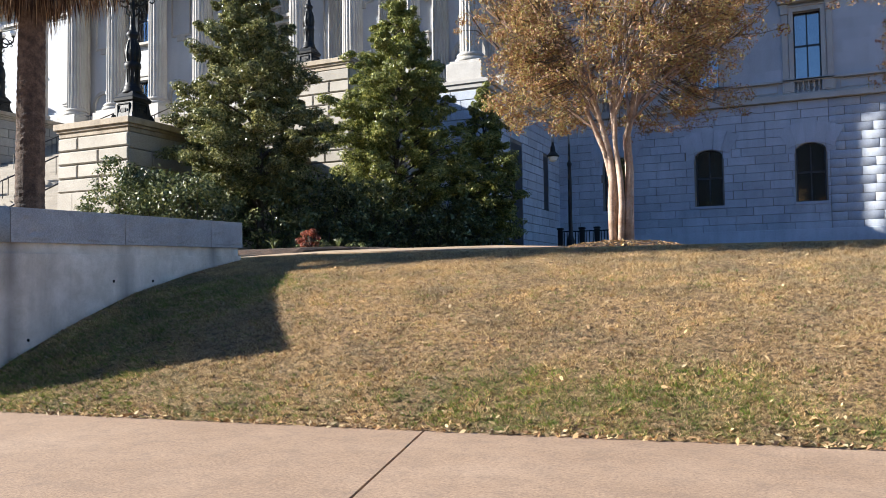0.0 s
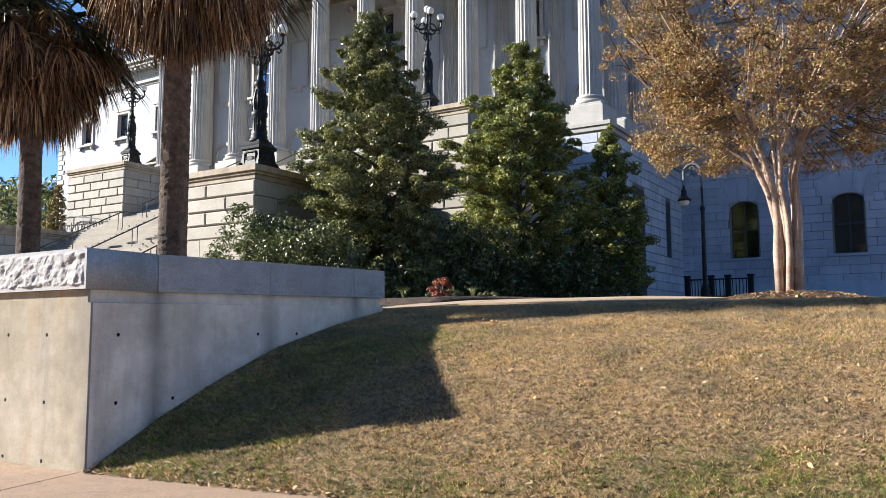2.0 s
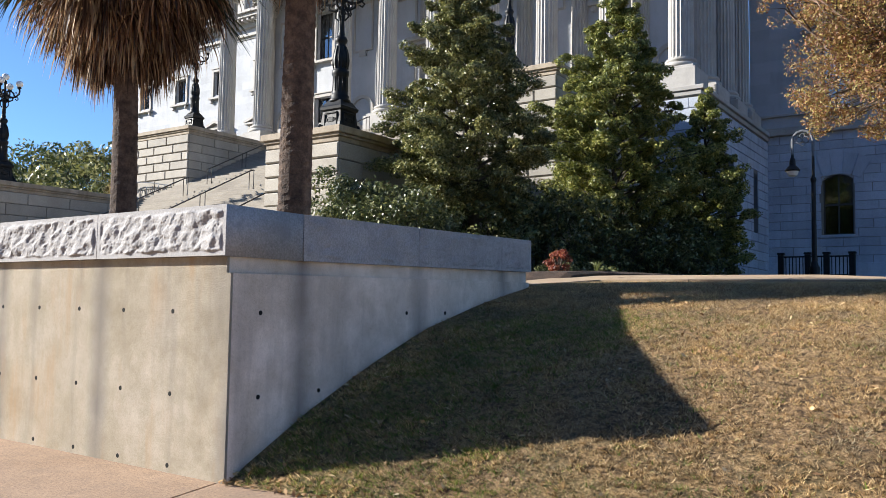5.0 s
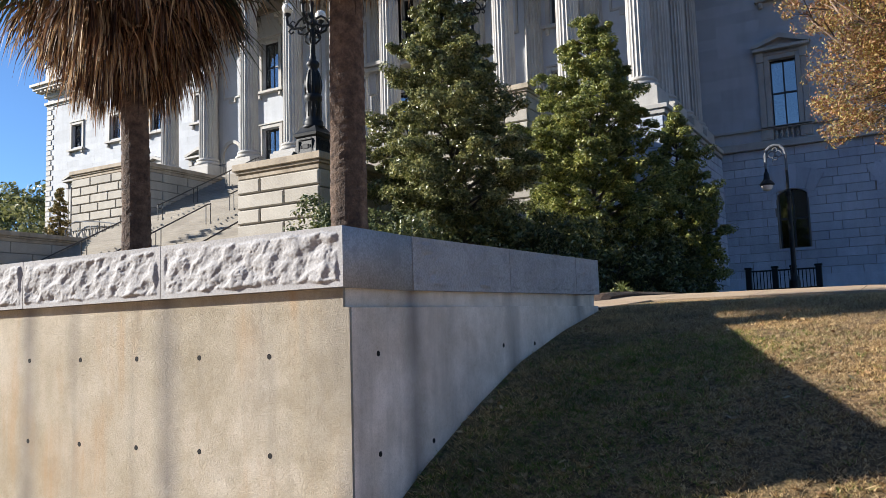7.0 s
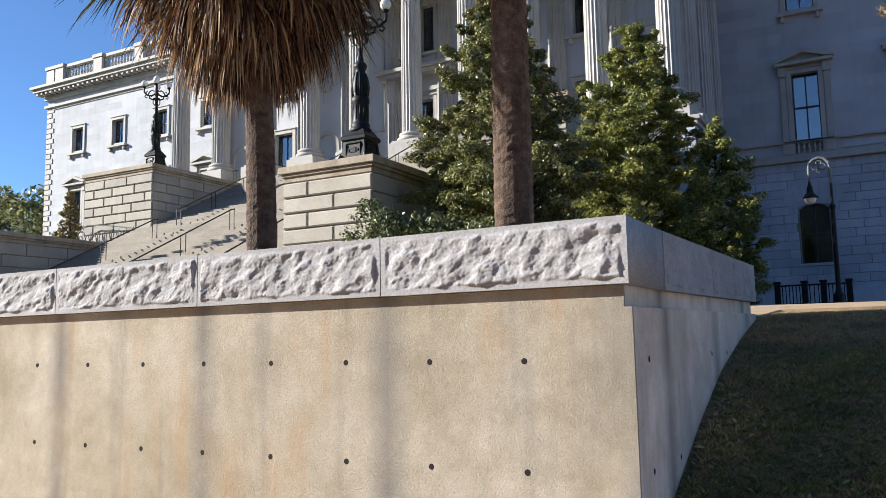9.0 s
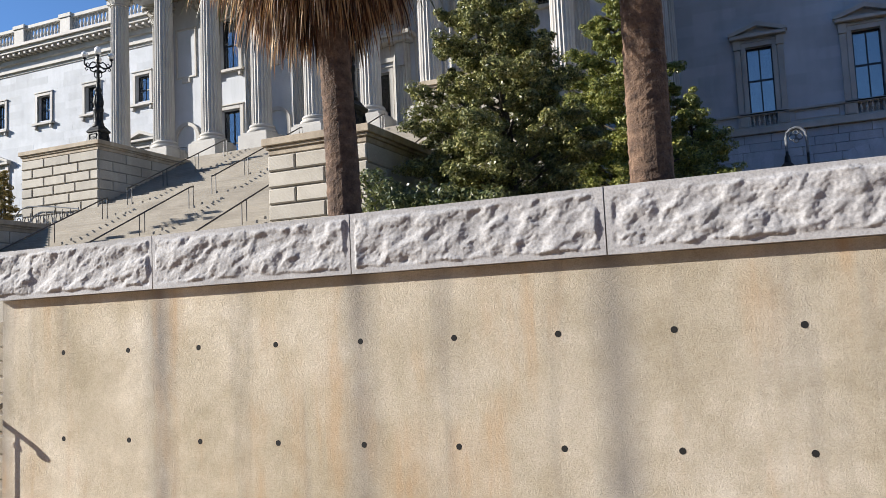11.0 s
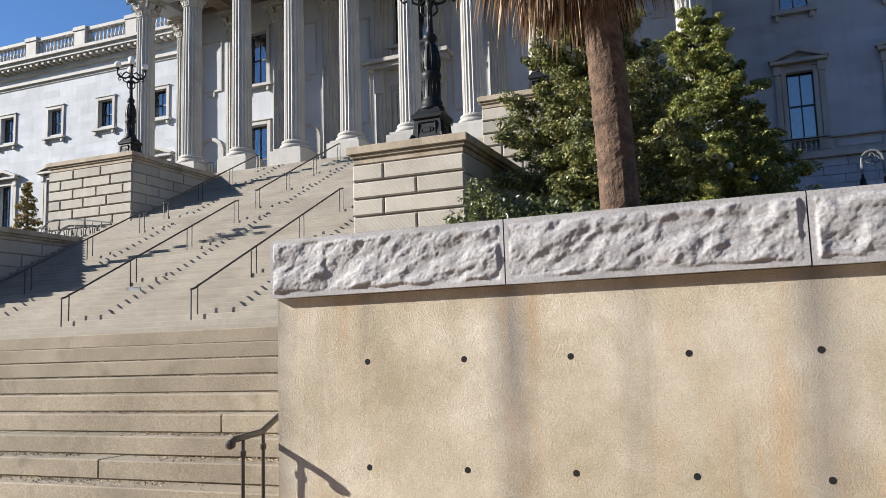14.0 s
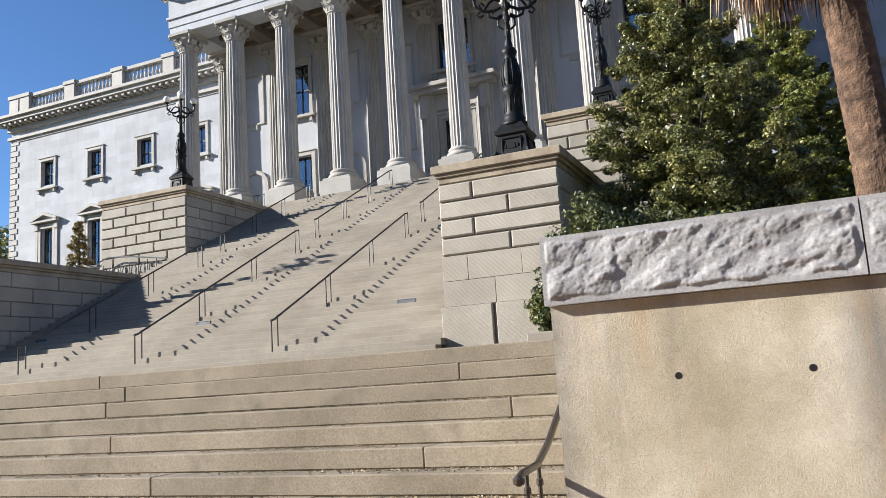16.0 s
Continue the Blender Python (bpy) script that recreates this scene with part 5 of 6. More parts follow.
# ---------------------------------------------------------------- lamps
def build_lamp(x, y, z, label, reach=0.60, turn=45):
    root = thing("lamp_standard", x, y, z, label, "street lamp", "lamp standards on the pedestals")
    bm = bmesh.new()
    prev = None
    for hw, h in ((0.48, 0.0), (0.48, 0.12), (0.43, 0.15), (0.40, 0.20), (0.33, 0.80), (0.38, 0.84), (0.39, 0.92), (0.34, 0.97), (0.29, 1.05), (0.25, 1.12)):
        ring = [bm.verts.new((sx * hw, sy * hw, h)) for sx, sy in ((-1, -1), (1, -1), (1, 1), (-1, 1))]
        if prev:
            for i in range(4):
                bm.faces.new((prev[i], prev[(i + 1) % 4], ring[(i + 1) % 4], ring[i]))
        prev = ring
    bm.faces.new(prev)
    part("base", bm, IRON, root)
    for k in range(4):
        ob = part("panel", boxes(*[(a * 0.84, b * 0.84, c * 0.84, d * 0.84, e * 1.15, f * 1.15) for a, b, c, d, e, f in ((-0.29, 0.29, -0.47, -0.41, 0.25, 0.29), (-0.27, 0.27, -0.445, -0.39, 0.62, 0.66), (-0.29, -0.25, -0.46, -0.40, 0.292, 0.618), (0.25, 0.29, -0.46, -0.40, 0.292, 0.618),
                                   (-0.12, 0.12, -0.455, -0.40, 0.40, 0.52), (-0.20, -0.14, -0.455, -0.40, 0.42, 0.50), (0.14, 0.20, -0.455, -0.40, 0.42, 0.50))], bevel=0.012), IRON, root)
        ob.matrix_basis = pose(0, 0, 0, 0, 0, 90 * k)
    for k in range(4):
        ob = part("scroll_foot", add_tube(bmesh.new(), [(0.44, -0.44, 0.03), (0.51, -0.51, 0.06), (0.53, -0.53, 0.16), (0.45, -0.45, 0.2), (0.37, -0.37, 0.42)], 0.05, 6), IRON, root)
        ob.matrix_basis = pose(0, 0, 0, 0, 0, 90 * k)
    bm = bmesh.new()
    prof = ((0.30, 1.08), (0.31, 1.16), (0.25, 1.2), (0.27, 1.28), (0.24, 1.32), (0.225, 1.40), (0.215, 1.86), (0.25, 1.92), (0.25, 1.98), (0.25, 2.04), (0.20, 2.08), (0.22, 2.2), (0.24, 2.36), (0.21, 2.56), (0.15, 2.78),
            (0.13, 2.84), (0.17, 2.9), (0.19, 2.98), (0.15, 3.05), (0.09, 3.10), (0.10, 3.16), (0.075, 3.25), (0.065, 3.75), (0.09, 3.80), (0.10, 3.86), (0.07, 3.92), (0.06, 4.05), (0.12, 4.12), (0.13, 4.2), (0.06, 4.26), (0.05, 4.62), (0.08, 4.70), (0.06, 4.78), (0.03, 4.84))
    add_lathe(bm, prof, 16)
    for i in range(12):
        a = 2 * math.pi * i / 12
        c, s = math.cos(a), math.sin(a)
        add_tube(bm, [(0.218 * c, 0.218 * s, 1.42), (0.212 * c, 0.212 * s, 1.84)], 0.016, 5)
        add_tube(bm, [(0.205 * c, 0.205 * s, 2.1), (0.236 * c, 0.236 * s, 2.34), (0.208 * c, 0.208 * s, 2.56), (0.15 * c, 0.15 * s, 2.76)], 0.022, 5)
        add_tube(bm, [(0.072 * c, 0.072 * s, 3.26), (0.064 * c, 0.064 * s, 3.74)], 0.009, 4)
    part("shaft", bm, IRON, root, smooth=True)
    r = reach / 0.60
    for k in range(4):
        bm = bmesh.new()
        for pts, rad in (([(0.08, 0, 4.15), (0.26, 0, 4.05), (0.46, 0, 4.08), (0.60, 0, 4.22), (0.62, 0, 4.40), (0.60, 0, 4.46)], 0.042),
                         ([(0.08, 0, 3.95), (0.2, 0, 3.86), (0.33, 0, 3.92), (0.36, 0, 4.04), (0.28, 0, 4.08), (0.25, 0, 4.0)], 0.036),
                         ([(0.10, 0, 4.3), (0.22, 0, 4.36), (0.33, 0, 4.28), (0.42, 0, 4.12)], 0.034), ([(0.07, 0, 3.55), (0.17, 0, 3.66), (0.16, 0, 3.82), (0.07, 0, 3.9)], 0.026),
                         ([(0.5, 0, 4.1), (0.58, 0, 4.0), (0.52, 0, 3.92), (0.45, 0, 3.98)], 0.026), ([(0.46, 0, 4.10), (0.52, 0.05, 4.22), (0.47, 0, 4.30), (0.42, -0.04, 4.24)], 0.022)):
            add_tube(bm, [(u * r, v, w) for u, v, w in pts], rad, 6)
        add_lathe(bm, ((0.03, 4.44), (0.085, 4.48), (0.10, 4.52), (0.07, 4.545)), 10, reach, 0)
        arm = part("arm", bm, IRON, root)
        arm.matrix_basis = pose(0, 0, 0, 0, 0, turn + 90 * k)
        part("globe", add_lathe(bmesh.new(), [(max(0.01, 0.158 * math.sin(math.pi * i / 12)), 4.69 - 0.158 * math.cos(math.pi * i / 12)) for i in range(13)], 16, reach, 0), GLOBE, arm, "white opal glass globe", True)
    part("globe", add_lathe(bmesh.new(), [(max(0.01, 0.158 * math.sin(math.pi * i / 12)), 4.99 - 0.158 * math.cos(math.pi * i / 12)) for i in range(13)], 16), GLOBE, root, "white opal glass globe", True)
    return root


lamp = build_lamp(-20.55, 20.1, 6.5, "black cast-iron lamp standard with five white globes", 0.72, 19)
lamp.scale = (1.08, 1.08, 1.06)
lamp = build_lamp(-40.95, 20.1, 6.5, "black cast-iron lamp standard with five white globes")
for lx, ly, lz in ((-40.05, 29.9, 10.55), (-20.2, 29.9, 10.55)):
    copy_thing(lamp, pose(lx, ly, lz))


def build_crook_lamp():
    root = thing("crook_lamp", -8.94, 31.2, 2.2, "tall dark shepherd's-crook lamp post with a bell lantern", "street lamp")
    bm = bmesh.new()
    add_lathe(bm, ((0.24, -0.8), (0.24, 0.15), (0.19, 0.25), (0.17, 0.7), (0.12, 0.8), (0.085, 0.95), (0.07, 3.6), (0.095, 3.66), (0.095, 3.74), (0.05, 3.8), (0.045, 4.6)), 12)
    part("pole", bm, IRON, root)
    bm = bmesh.new()
    pts = [(0, 0, 4.5)] + [(-0.33 + 0.33 * math.cos(a), 0, 5.08 + 0.34 * math.sin(a)) for a in (0, 0.5, 1.05, 1.57, 2.1, 2.6, 3.14)] + [(-0.66, 0, 4.62)]
    add_tube(bm, pts, 0.05, 8)
    part("crook", bm, GREYRAIL, root, "grey painted crook")
    bm = bmesh.new()
    for cx, cz, r in ((-0.43, 5.1, 0.11), (-0.23, 5.1, 0.11), (-0.33, 5.24, 0.08), (-0.33, 4.98, 0.08)):
        add_tube(bm, [(cx + r * math.cos(a), 0, cz + r * math.sin(a)) for a in np.linspace(0, 6.2, 12)], 0.022, 5)
    part("scroll", bm, GREYRAIL, root)
    bm = bmesh.new()
    add_lathe(bm, ((0.24, 4.04), (0.25, 4.08), (0.17, 4.18), (0.11, 4.24), (0.09, 4.45), (0.05, 4.52), (0.045, 4.66)), 16, -0.66, 0)
    part("hood", bm, IRON, root)
    part("lens", add_lathe(bmesh.new(), ((0.05, 3.84), (0.15, 3.89), (0.20, 4.035)), 16, -0.66, 0), GLOBE, root, "pale glass lens")


build_crook_lamp()


def build_fence():
    root = thing("gate_fence", -10.4, 39.5, 2.75, "low dark iron fence with square posts and pickets", "fence")
    xs = [-1.4, -0.3, 0.45, 1.45]
    for x in xs:
        part("post", boxes((x - 0.12, x + 0.12, -0.12, 0.12, -0.3, 1.12), (x - 0.15, x + 0.15, -0.15, 0.15, 1.123, 1.22), bevel=0.02), IRON, root)
    for a, b in zip(xs, xs[1:]):
        for z in (0.2, 1.0):
            part("rail", boxes((a + 0.12, b - 0.12, -0.03, 0.03, z, z + 0.06)), IRON, root)
        n = int((b - a - 0.3) / 0.12)
        for i in range(n):
            x = a + 0.2 + i * (b - a - 0.4) / max(1, n - 1)
            part("picket", boxes((x - 0.018, x + 0.018, -0.018, 0.018, 0.05, 0.998)), IRON, root)


build_fence()


def build_ornate_rail():
    root = thing("ornate_railing", -43.4, 28.0, 6.5, "pale grey wrought-iron railing with looped scrolls", "railing")
    L = 4.1
    part("top_bar", add_tube(bmesh.new(), [(0, 0, 0.9), (0.35, 0, 1.2), (0.8, 0, 1.32), (2.2, 0, 1.2), (L, 0, 0.9)], 0.03, 6), GREYRAIL, root)
    part("bottom_bar", add_tube(bmesh.new(), [(0, 0, 0.12), (L, 0, 0.12)], 0.03, 6), GREYRAIL, root)
    for i in range(9):
        x = L * i / 8
        part("baluster", add_tube(bmesh.new(), [(x, 0, -0.02), (x, 0, 0.98 if i else 0.9)], 0.022, 6), GREYRAIL, root)
    for i in range(8):
        x = L * (i + 0.5) / 8
        part("loop", add_tube(bmesh.new(), [(x + 0.15 * math.cos(a), 0, 0.5 + 0.33 * math.sin(a)) for a in np.linspace(0, 6.28, 16)], 0.022, 5), GREYRAIL, root)


build_ornate_rail()


def build_portico_rail(x):
    root = thing("portico_railing", x, 36.5, FLOOR_Z, "grey wrought-iron railing between the columns", "railing", "portico railings")
    for z in (0.15, 1.05):
        part("bar", add_tube(bmesh.new(), [(0.95, 0, z), (2.4, 0, z)], 0.025, 6), GREYRAIL, root)
    for i in range(7):
        part("baluster", add_tube(bmesh.new(), [(1.05 + 0.208 * i, 0, 0), (1.05 + 0.208 * i, 0, 1.05)], 0.016, 5), GREYRAIL, root)


for k in (0, 1, 7, 8):
    build_portico_rail(COL_X[k])


# ---------------------------------------------------------------- foliage
def leaf_cards(centres, radii, per, size, rng, flat=0.0, squash=0.75):
    """Diamond leaves spread through clumps, denser towards their skins. Returns vertices and quads."""
    c = np.repeat(centres, per, axis=0)
    r = np.repeat(radii, per)
    d = rng.normal(size=(len(c), 3))
    d /= np.linalg.norm(d, axis=1)[:, None]
    p = c + d * (r * rng.uniform(0.35, 1.05, len(c)) ** 0.6)[:, None] * np.array([1, 1, squash])
    n = rng.normal(size=(len(c), 3)) * 0.55 + d * 0.9 + np.array([0, 0, flat])
    n /= np.linalg.norm(n, axis=1)[:, None]
    a = np.cross(n, rng.normal(size=(len(c), 3)))
    a /= np.linalg.norm(a, axis=1)[:, None]
    b = np.cross(n, a)
    s = size * rng.uniform(0.6, 1.3, len(c))
    fold = n * (s * 0.12)[:, None]
    v = np.stack([p + a * s[:, None], p + b * (s * 0.42)[:, None] + fold, p - a * s[:, None], p - b * (s * 0.42)[:, None] + fold], axis=1)
    return v.reshape(-1, 3), np.arange(len(c) * 4).reshape(-1, 4)


def cone_tree(name, x, y, z, height, radius, limbs, per, leaf, material, label, seed, low=0.12, skew=0.0, spray=1.0):
    """A conical broad-leaved evergreen: limbs spiral up the trunk, each carries flat sprays of leaves with gaps between the tiers."""
    rng = np.random.default_rng(seed)
    root = thing(name, x, y, z, label, "tree", "evergreen trees before the portico")
    cen, rad = [], []
    for i in range(limbs):
        s = ((i + rng.uniform(0.1, 0.9)) / limbs) ** 0.92
        a = 2.39996 * i + rng.uniform(-0.35, 0.35)
        reach = radius * float(np.interp(s, (0, 0.12, 0.3, 0.6, 0.85, 1.0), (0.78, 1.0, 0.98, 0.70, 0.36, 0.10))) * rng.uniform(0.6, 1.22)
        zt = height * (low + (1 - low) * s)
        foot = np.array([skew * zt / height, 0, zt - 0.22 * reach])
        tip = np.array([foot[0] + reach * math.cos(a), reach * math.sin(a), zt + (0.16 + 0.3 * s) * reach - 0.16])
        mid = foot * 0.5 + tip * 0.5 + np.array([0, 0, 0.10 * reach])
        part("limb", add_tube(bmesh.new(), [foot, mid, tip], 0.05 * (1.1 - 0.75 * s), 5, 0.25), BARK, root)
        n = max(4, int(7.0 * reach / spray))
        for k in range(n):
            t = 0.30 + 0.72 * ((k + rng.uniform(0, 1)) / n)
            p = foot * (1 - t) ** 2 + mid * 2 * t * (1 - t) + tip * t * t
            side = (1.05 - t) * 0.55 * reach * rng.normal() * 0.8
            cen.append(p + np.array([-math.sin(a) * side, math.cos(a) * side, rng.normal() * 0.10]))
            rad.append(rng.uniform(0.13, 0.33) * (0.75 + 0.35 * (1 - s)) * spray)
    cen, rad = np.array(cen), np.array(rad)
    v, f = leaf_cards(cen, rad, per, leaf, rng, 0.7, 0.62)
    bm = bmesh.new()
    add_tube(bm, [(0, 0, -0.3), (0.03, 0, height * 0.3), (skew * 0.5, 0.02, height * 0.6), (skew, 0, height * 0.96)], 0.13, 8, 0.15)
    part("trunk", bm, BARK, root)
    arrays("crown", v, f, material, root)
    return root


cone_tree("evergreen_tree", -16.1, 21.0, 2.2, 9.3, 2.4, 104, 165, 0.050, LEAF_DARK, "conical evergreen tree with glossy dark leaves", 5, 0.2, -0.5)
cone_tree("evergreen_tree", -14.5, 27.2, 2.35, 9.6, 2.9, 104, 145, 0.053, LEAF_LIGHT, "pointed evergreen tree with fresh green leaves", 6, 0.2, 0.1)
cone_tree("evergreen_tree", -12.75, 31.7, 2.5, 7.0, 1.8, 64, 130, 0.056, LEAF_LIGHT, "small evergreen tree beside a taller one", 7, 0.1)


def shrub(name, x, y, z, rx, ry, h, clumps, per, leaf, material, label, seed, category="shrub", group=""):
    rng = np.random.default_rng(seed)
    root = thing(name, x, y, z, label, category, group)
    d = rng.normal(size=(clumps, 3))
    d /= np.linalg.norm(d, axis=1)[:, None]
    k = rng.uniform(0.45, 1.0, clumps)[:, None] ** 0.5
    cen = d * k * np.array([rx, ry, h * 0.5]) + np.array([0, 0, h * 0.48])
    v, f = leaf_cards(cen, rng.uniform(0.2, 0.4, clumps) * min(1.0, rx), per, leaf, rng, 0.4)
    v[:, 2] = np.maximum(v[:, 2], 0.02)
    for i in range(0, clumps, max(1, clumps // 12)):
        bm = bmesh.new()
        e = cen[i] * 0.9
        add_tube(bm, [(e[0] * 0.1, e[1] * 0.1, -0.15), (e[0] * 0.5, e[1] * 0.5, e[2] * 0.5), tuple(e)], 0.025, 5, 0.4)
        part("stem", bm, BARK, root)
    arrays("foliage", v, f, material, root)
    return root


HEDGE = ((-18.72, 16.5, 0.62, 1.0), (-18.3, 17.3, 0.95, 2.9), (-17.1, 17.6, 1.2, 2.5), (-15.9, 17.9, 1.2, 2.2), (-17.4, 20.2, 1.3, 3.2))
for k, (hx, hy, hr, hh) in enumerate(HEDGE):
    shrub("hedge_shrub", hx, hy, 2.18, hr, hr, hh, 90, 70, 0.06, LEAF_HEDGE, "dense evergreen shrub beside the stair pedestal", 80 + k, "shrub", "shrubs beside the pedestal")
BACK_HEDGE = ((-15.6, 20.8, 1.5, 2.7), (-15.0, 22.8, 1.6, 2.8), (-14.6, 24.9, 1.6, 2.8), (-14.1, 26.8, 1.6, 2.9), (-13.6, 28.8, 1.5, 3.0), (-13.1, 30.6, 1.4, 2.9), (-12.8, 32.4, 1.3, 2.9), (-16.5, 23.5, 1.8, 3.2), (-15.8, 27.4, 2.0, 3.6), (-14.8, 31.0, 1.8, 3.8))
for k, (hx, hy, hr, hh) in enumerate(BACK_HEDGE):
    shrub("hedge_shrub", hx, hy, 2.18, hr, hr, hh, 90, 55, 0.075, LEAF_HEDGE, "dense dark evergreen shrub under the trees", 180 + k, "shrub", "shrubs under the trees")
shrub("red_shrub", -10.9, 16.0, 2.12, 0.27, 0.27, 0.45, 26, 40, 0.035, LEAF_RED, "small red-leaved shrub in the mulch bed", 95)
for k, (px, py) in enumerate(((-11.9, 17.2), (-11.2, 16.9), (-10.6, 17.6))):
    shrub("low_shrub", px, py, 2.05, 0.24, 0.24, 0.32, 18, 26, 0.04, LEAF_HEDGE, "low dull-green shrub in the mulch bed", 100 + k, "shrub", "low shrubs in the mulch bed")


def spiky_plant(x, y, z, n, h, seed):
    rng = np.random.default_rng(seed)
    root = thing("spiky_plant", x, y, z, "tuft of narrow strappy green leaves in mulch", "plant", "tufted plants")
    for i in range(n):
        a, t = rng.uniform(0, 6.28), rng.uniform(0.2, 0.8)
        d = np.array([math.cos(a), math.sin(a)]) * h * t
        bm = bmesh.new()
        add_tube(bm, [(0, 0, 0), (d[0] * 0.4, d[1] * 0.4, h * 0.6), (d[0], d[1], h * (1 - 0.3 * t))], 0.014, 4, 0.15)
        part("leaf", bm, LEAF_LIGHT, root)


spiky_plant(-11.9, 16.0, 2.12, 14, 0.32, 1)
spiky_plant(-10.1, 16.0, 2.10, 14, 0.28, 2)


def broad_tree(name, x, y, z, height, radius, clumps, per, leaf, material, label, seed, group="", trunk=0.35):
    rng = np.random.default_rng(seed)
    root = thing(name, x, y, z, label, "tree", group)
    d = rng.normal(size=(clumps, 3))
    d /= np.linalg.norm(d, axis=1)[:, None]
    cen = d * (rng.uniform(0.3, 1, clumps)[:, None] ** 0.5) * np.array([radius, radius, height * 0.34]) + np.array([0, 0, height * 0.62])
    v, f = leaf_cards(cen, rng.uniform(0.7, 1.5, clumps) * radius / 5, per, leaf, rng)
    part("trunk", add_tube(bmesh.new(), [(0, 0, -1), (0.1, 0, height * 0.3), (0, 0.1, height * 0.7)], trunk, 8, 0.3), BARK, root)
    for i in range(0, clumps, 6):
        e = cen[i]
        part("limb", add_tube(bmesh.new(), [(0, 0, height * 0.28), (e[0] * 0.5, e[1] * 0.5, e[2] * 0.8), tuple(e)], trunk * 0.3, 5, 0.3), BARK, root)
    arrays("crown", v, f, material, root)


for k, (tx, ty, th, tr) in enumerate(((-92, 58, 17, 8), (-108, 60, 19, 9), (-84, 66, 15, 6), (-120, 72, 20, 10), (-134, 66, 20, 10), (-100, 84, 18, 9), (-150, 80, 22, 11))):
    broad_tree("far_tree", tx, ty, 3.3, th, tr, 110, 75, 0.34, LEAF_FAR if k % 3 else LEAF_DARK, "leafy tree beyond the building", 120 + k, "trees beyond the building")

# terrace that carries the bed beside the left pedestal
tagged(part("terrace", boxes((-66, -42.6, 21, 46.5, 0.5, 6.35)), SOIL), "raised planted terrace beside the stairs", "terrace", kind="structure")
cone_tree("golden_conifer", -46.2, 29.6, 6.35, 3.9, 0.8, 40, 40, 0.06, LEAF_GOLD, "thin golden-green conifer beside the pedestal", 9, 0.06, 0.0, 0.6)
for k, (sx, sy, sr) in enumerate(((-47.2, 27.0, 0.8), (-48.8, 26.5, 0.9), (-50.5, 26, 1.0), (-46.6, 29.9, 0.5))):
    shrub("terrace_shrub", sx, sy, 6.35, sr, sr, 0.9 + 0.2 * k, 40, 40, 0.06, LEAF_GOLD if k % 2 else LEAF_FAR, "rough shrub on the planted terrace", 140 + k, "shrub", "shrubs on the terrace")


# ---------------------------------------------------------------- crape myrtles
def crape_myrtle(x, y, z, seed, label):
    rng = np.random.default_rng(seed)
    root = thing("crape_myrtle", x, y, z, label, "tree", "crape myrtles on the lawn")
    tips, twigs = [], bmesh.new()
    stems = 9
    for i in range(stems):
        a = 2 * math.pi * i / stems + rng.uniform(-0.3, 0.3)
        ux, uy = math.cos(a), math.sin(a)
        spread = rng.uniform(0.45, 0.95)
        p0 = np.array([0.20 * ux, 0.20 * uy, -0.1])
        p1 = np.array([0.19 * ux + rng.uniform(-0.06, 0.06), 0.19 * uy, 0.9])
        p2 = np.array([0.40 * ux * spread + rng.uniform(-0.08, 0.08), 0.40 * uy * spread, 2.3 + rng.uniform(-0.3, 0.3)])
        p3 = np.array([1.15 * ux * spread, 1.15 * uy * spread, 3.9])
        bm = bmesh.new()
        add_tube(bm, [p0, p1, (p1 + p2) / 2 + 0.03, p2, (p2 + p3) / 2, p3], rng.uniform(0.06, 0.095), 9, 0.42)
        part("stem", bm, CRAPE_BARK, root, smooth=True)
        for j in range(6):
            b = a + rng.uniform(-0.9, 0.9)
            r = rng.uniform(1.1, 2.8)
            q0 = p2 + (p3 - p2) * rng.uniform(0.2, 1)
            q1 = q0 + np.array([math.cos(b) * r * 0.5, math.sin(b) * r * 0.5, rng.uniform(0.7, 1.7)])
            q2 = q1 + np.array([math.cos(b) * r * 0.5 + 0.2, math.sin(b) * r * 0.5, rng.uniform(0.5, 1.8)])
            part("limb", add_tube(bmesh.new(), [q0, q1, q2], 0.034, 5, 0.3), CRAPE_BARK, root)
            for m in range(10):
                c = b + rng.uniform(-1.2, 1.2)
                s0 = q0 + (q2 - q0) * rng.uniform(0.35, 1.0)
                ln = rng.uniform(0.6, 1.4)
                s1 = s0 + np.array([math.cos(c) * ln * 0.7, math.sin(c) * ln * 0.7, rng.uniform(-0.25, 0.8)])
                add_tube(twigs, [s0, (s0 + s1) / 2 + rng.normal(size=3) * 0.06, s1], 0.014, 4, 0.3)
                tips += [s1, s1 + rng.normal(size=3) * 0.16, (s0 + s1) / 2 + rng.normal(size=3) * 0.10]
    for m in range(260):
        c = rng.uniform(0, 6.28) if m % 3 else rng.normal(3.3, 0.5)
        r = rng.uniform(1.1, 2.8)
        s1 = np.array([math.cos(c) * r, math.sin(c) * r, rng.uniform(2.5, 4.0) + 0.14 * r])
        s0 = s1 * np.array([0.6, 0.6, 1]) + np.array([0, 0, 0.35])
        add_tube(twigs, [s0, (s0 + s1) / 2, s1], 0.012, 4, 0.3)
        tips += [s1, s1 + rng.normal(size=3) * 0.12]
    tagged(part("twig_mass", twigs, BARK, root), kind="stuff")
    cen = np.array(tips)
    v, f = leaf_cards(cen, rng.uniform(0.10, 0.27, len(cen)), 56, 0.031, rng, 0.3, 0.7)
    arrays("crown", v, f, LEAF_AUTUMN, root)


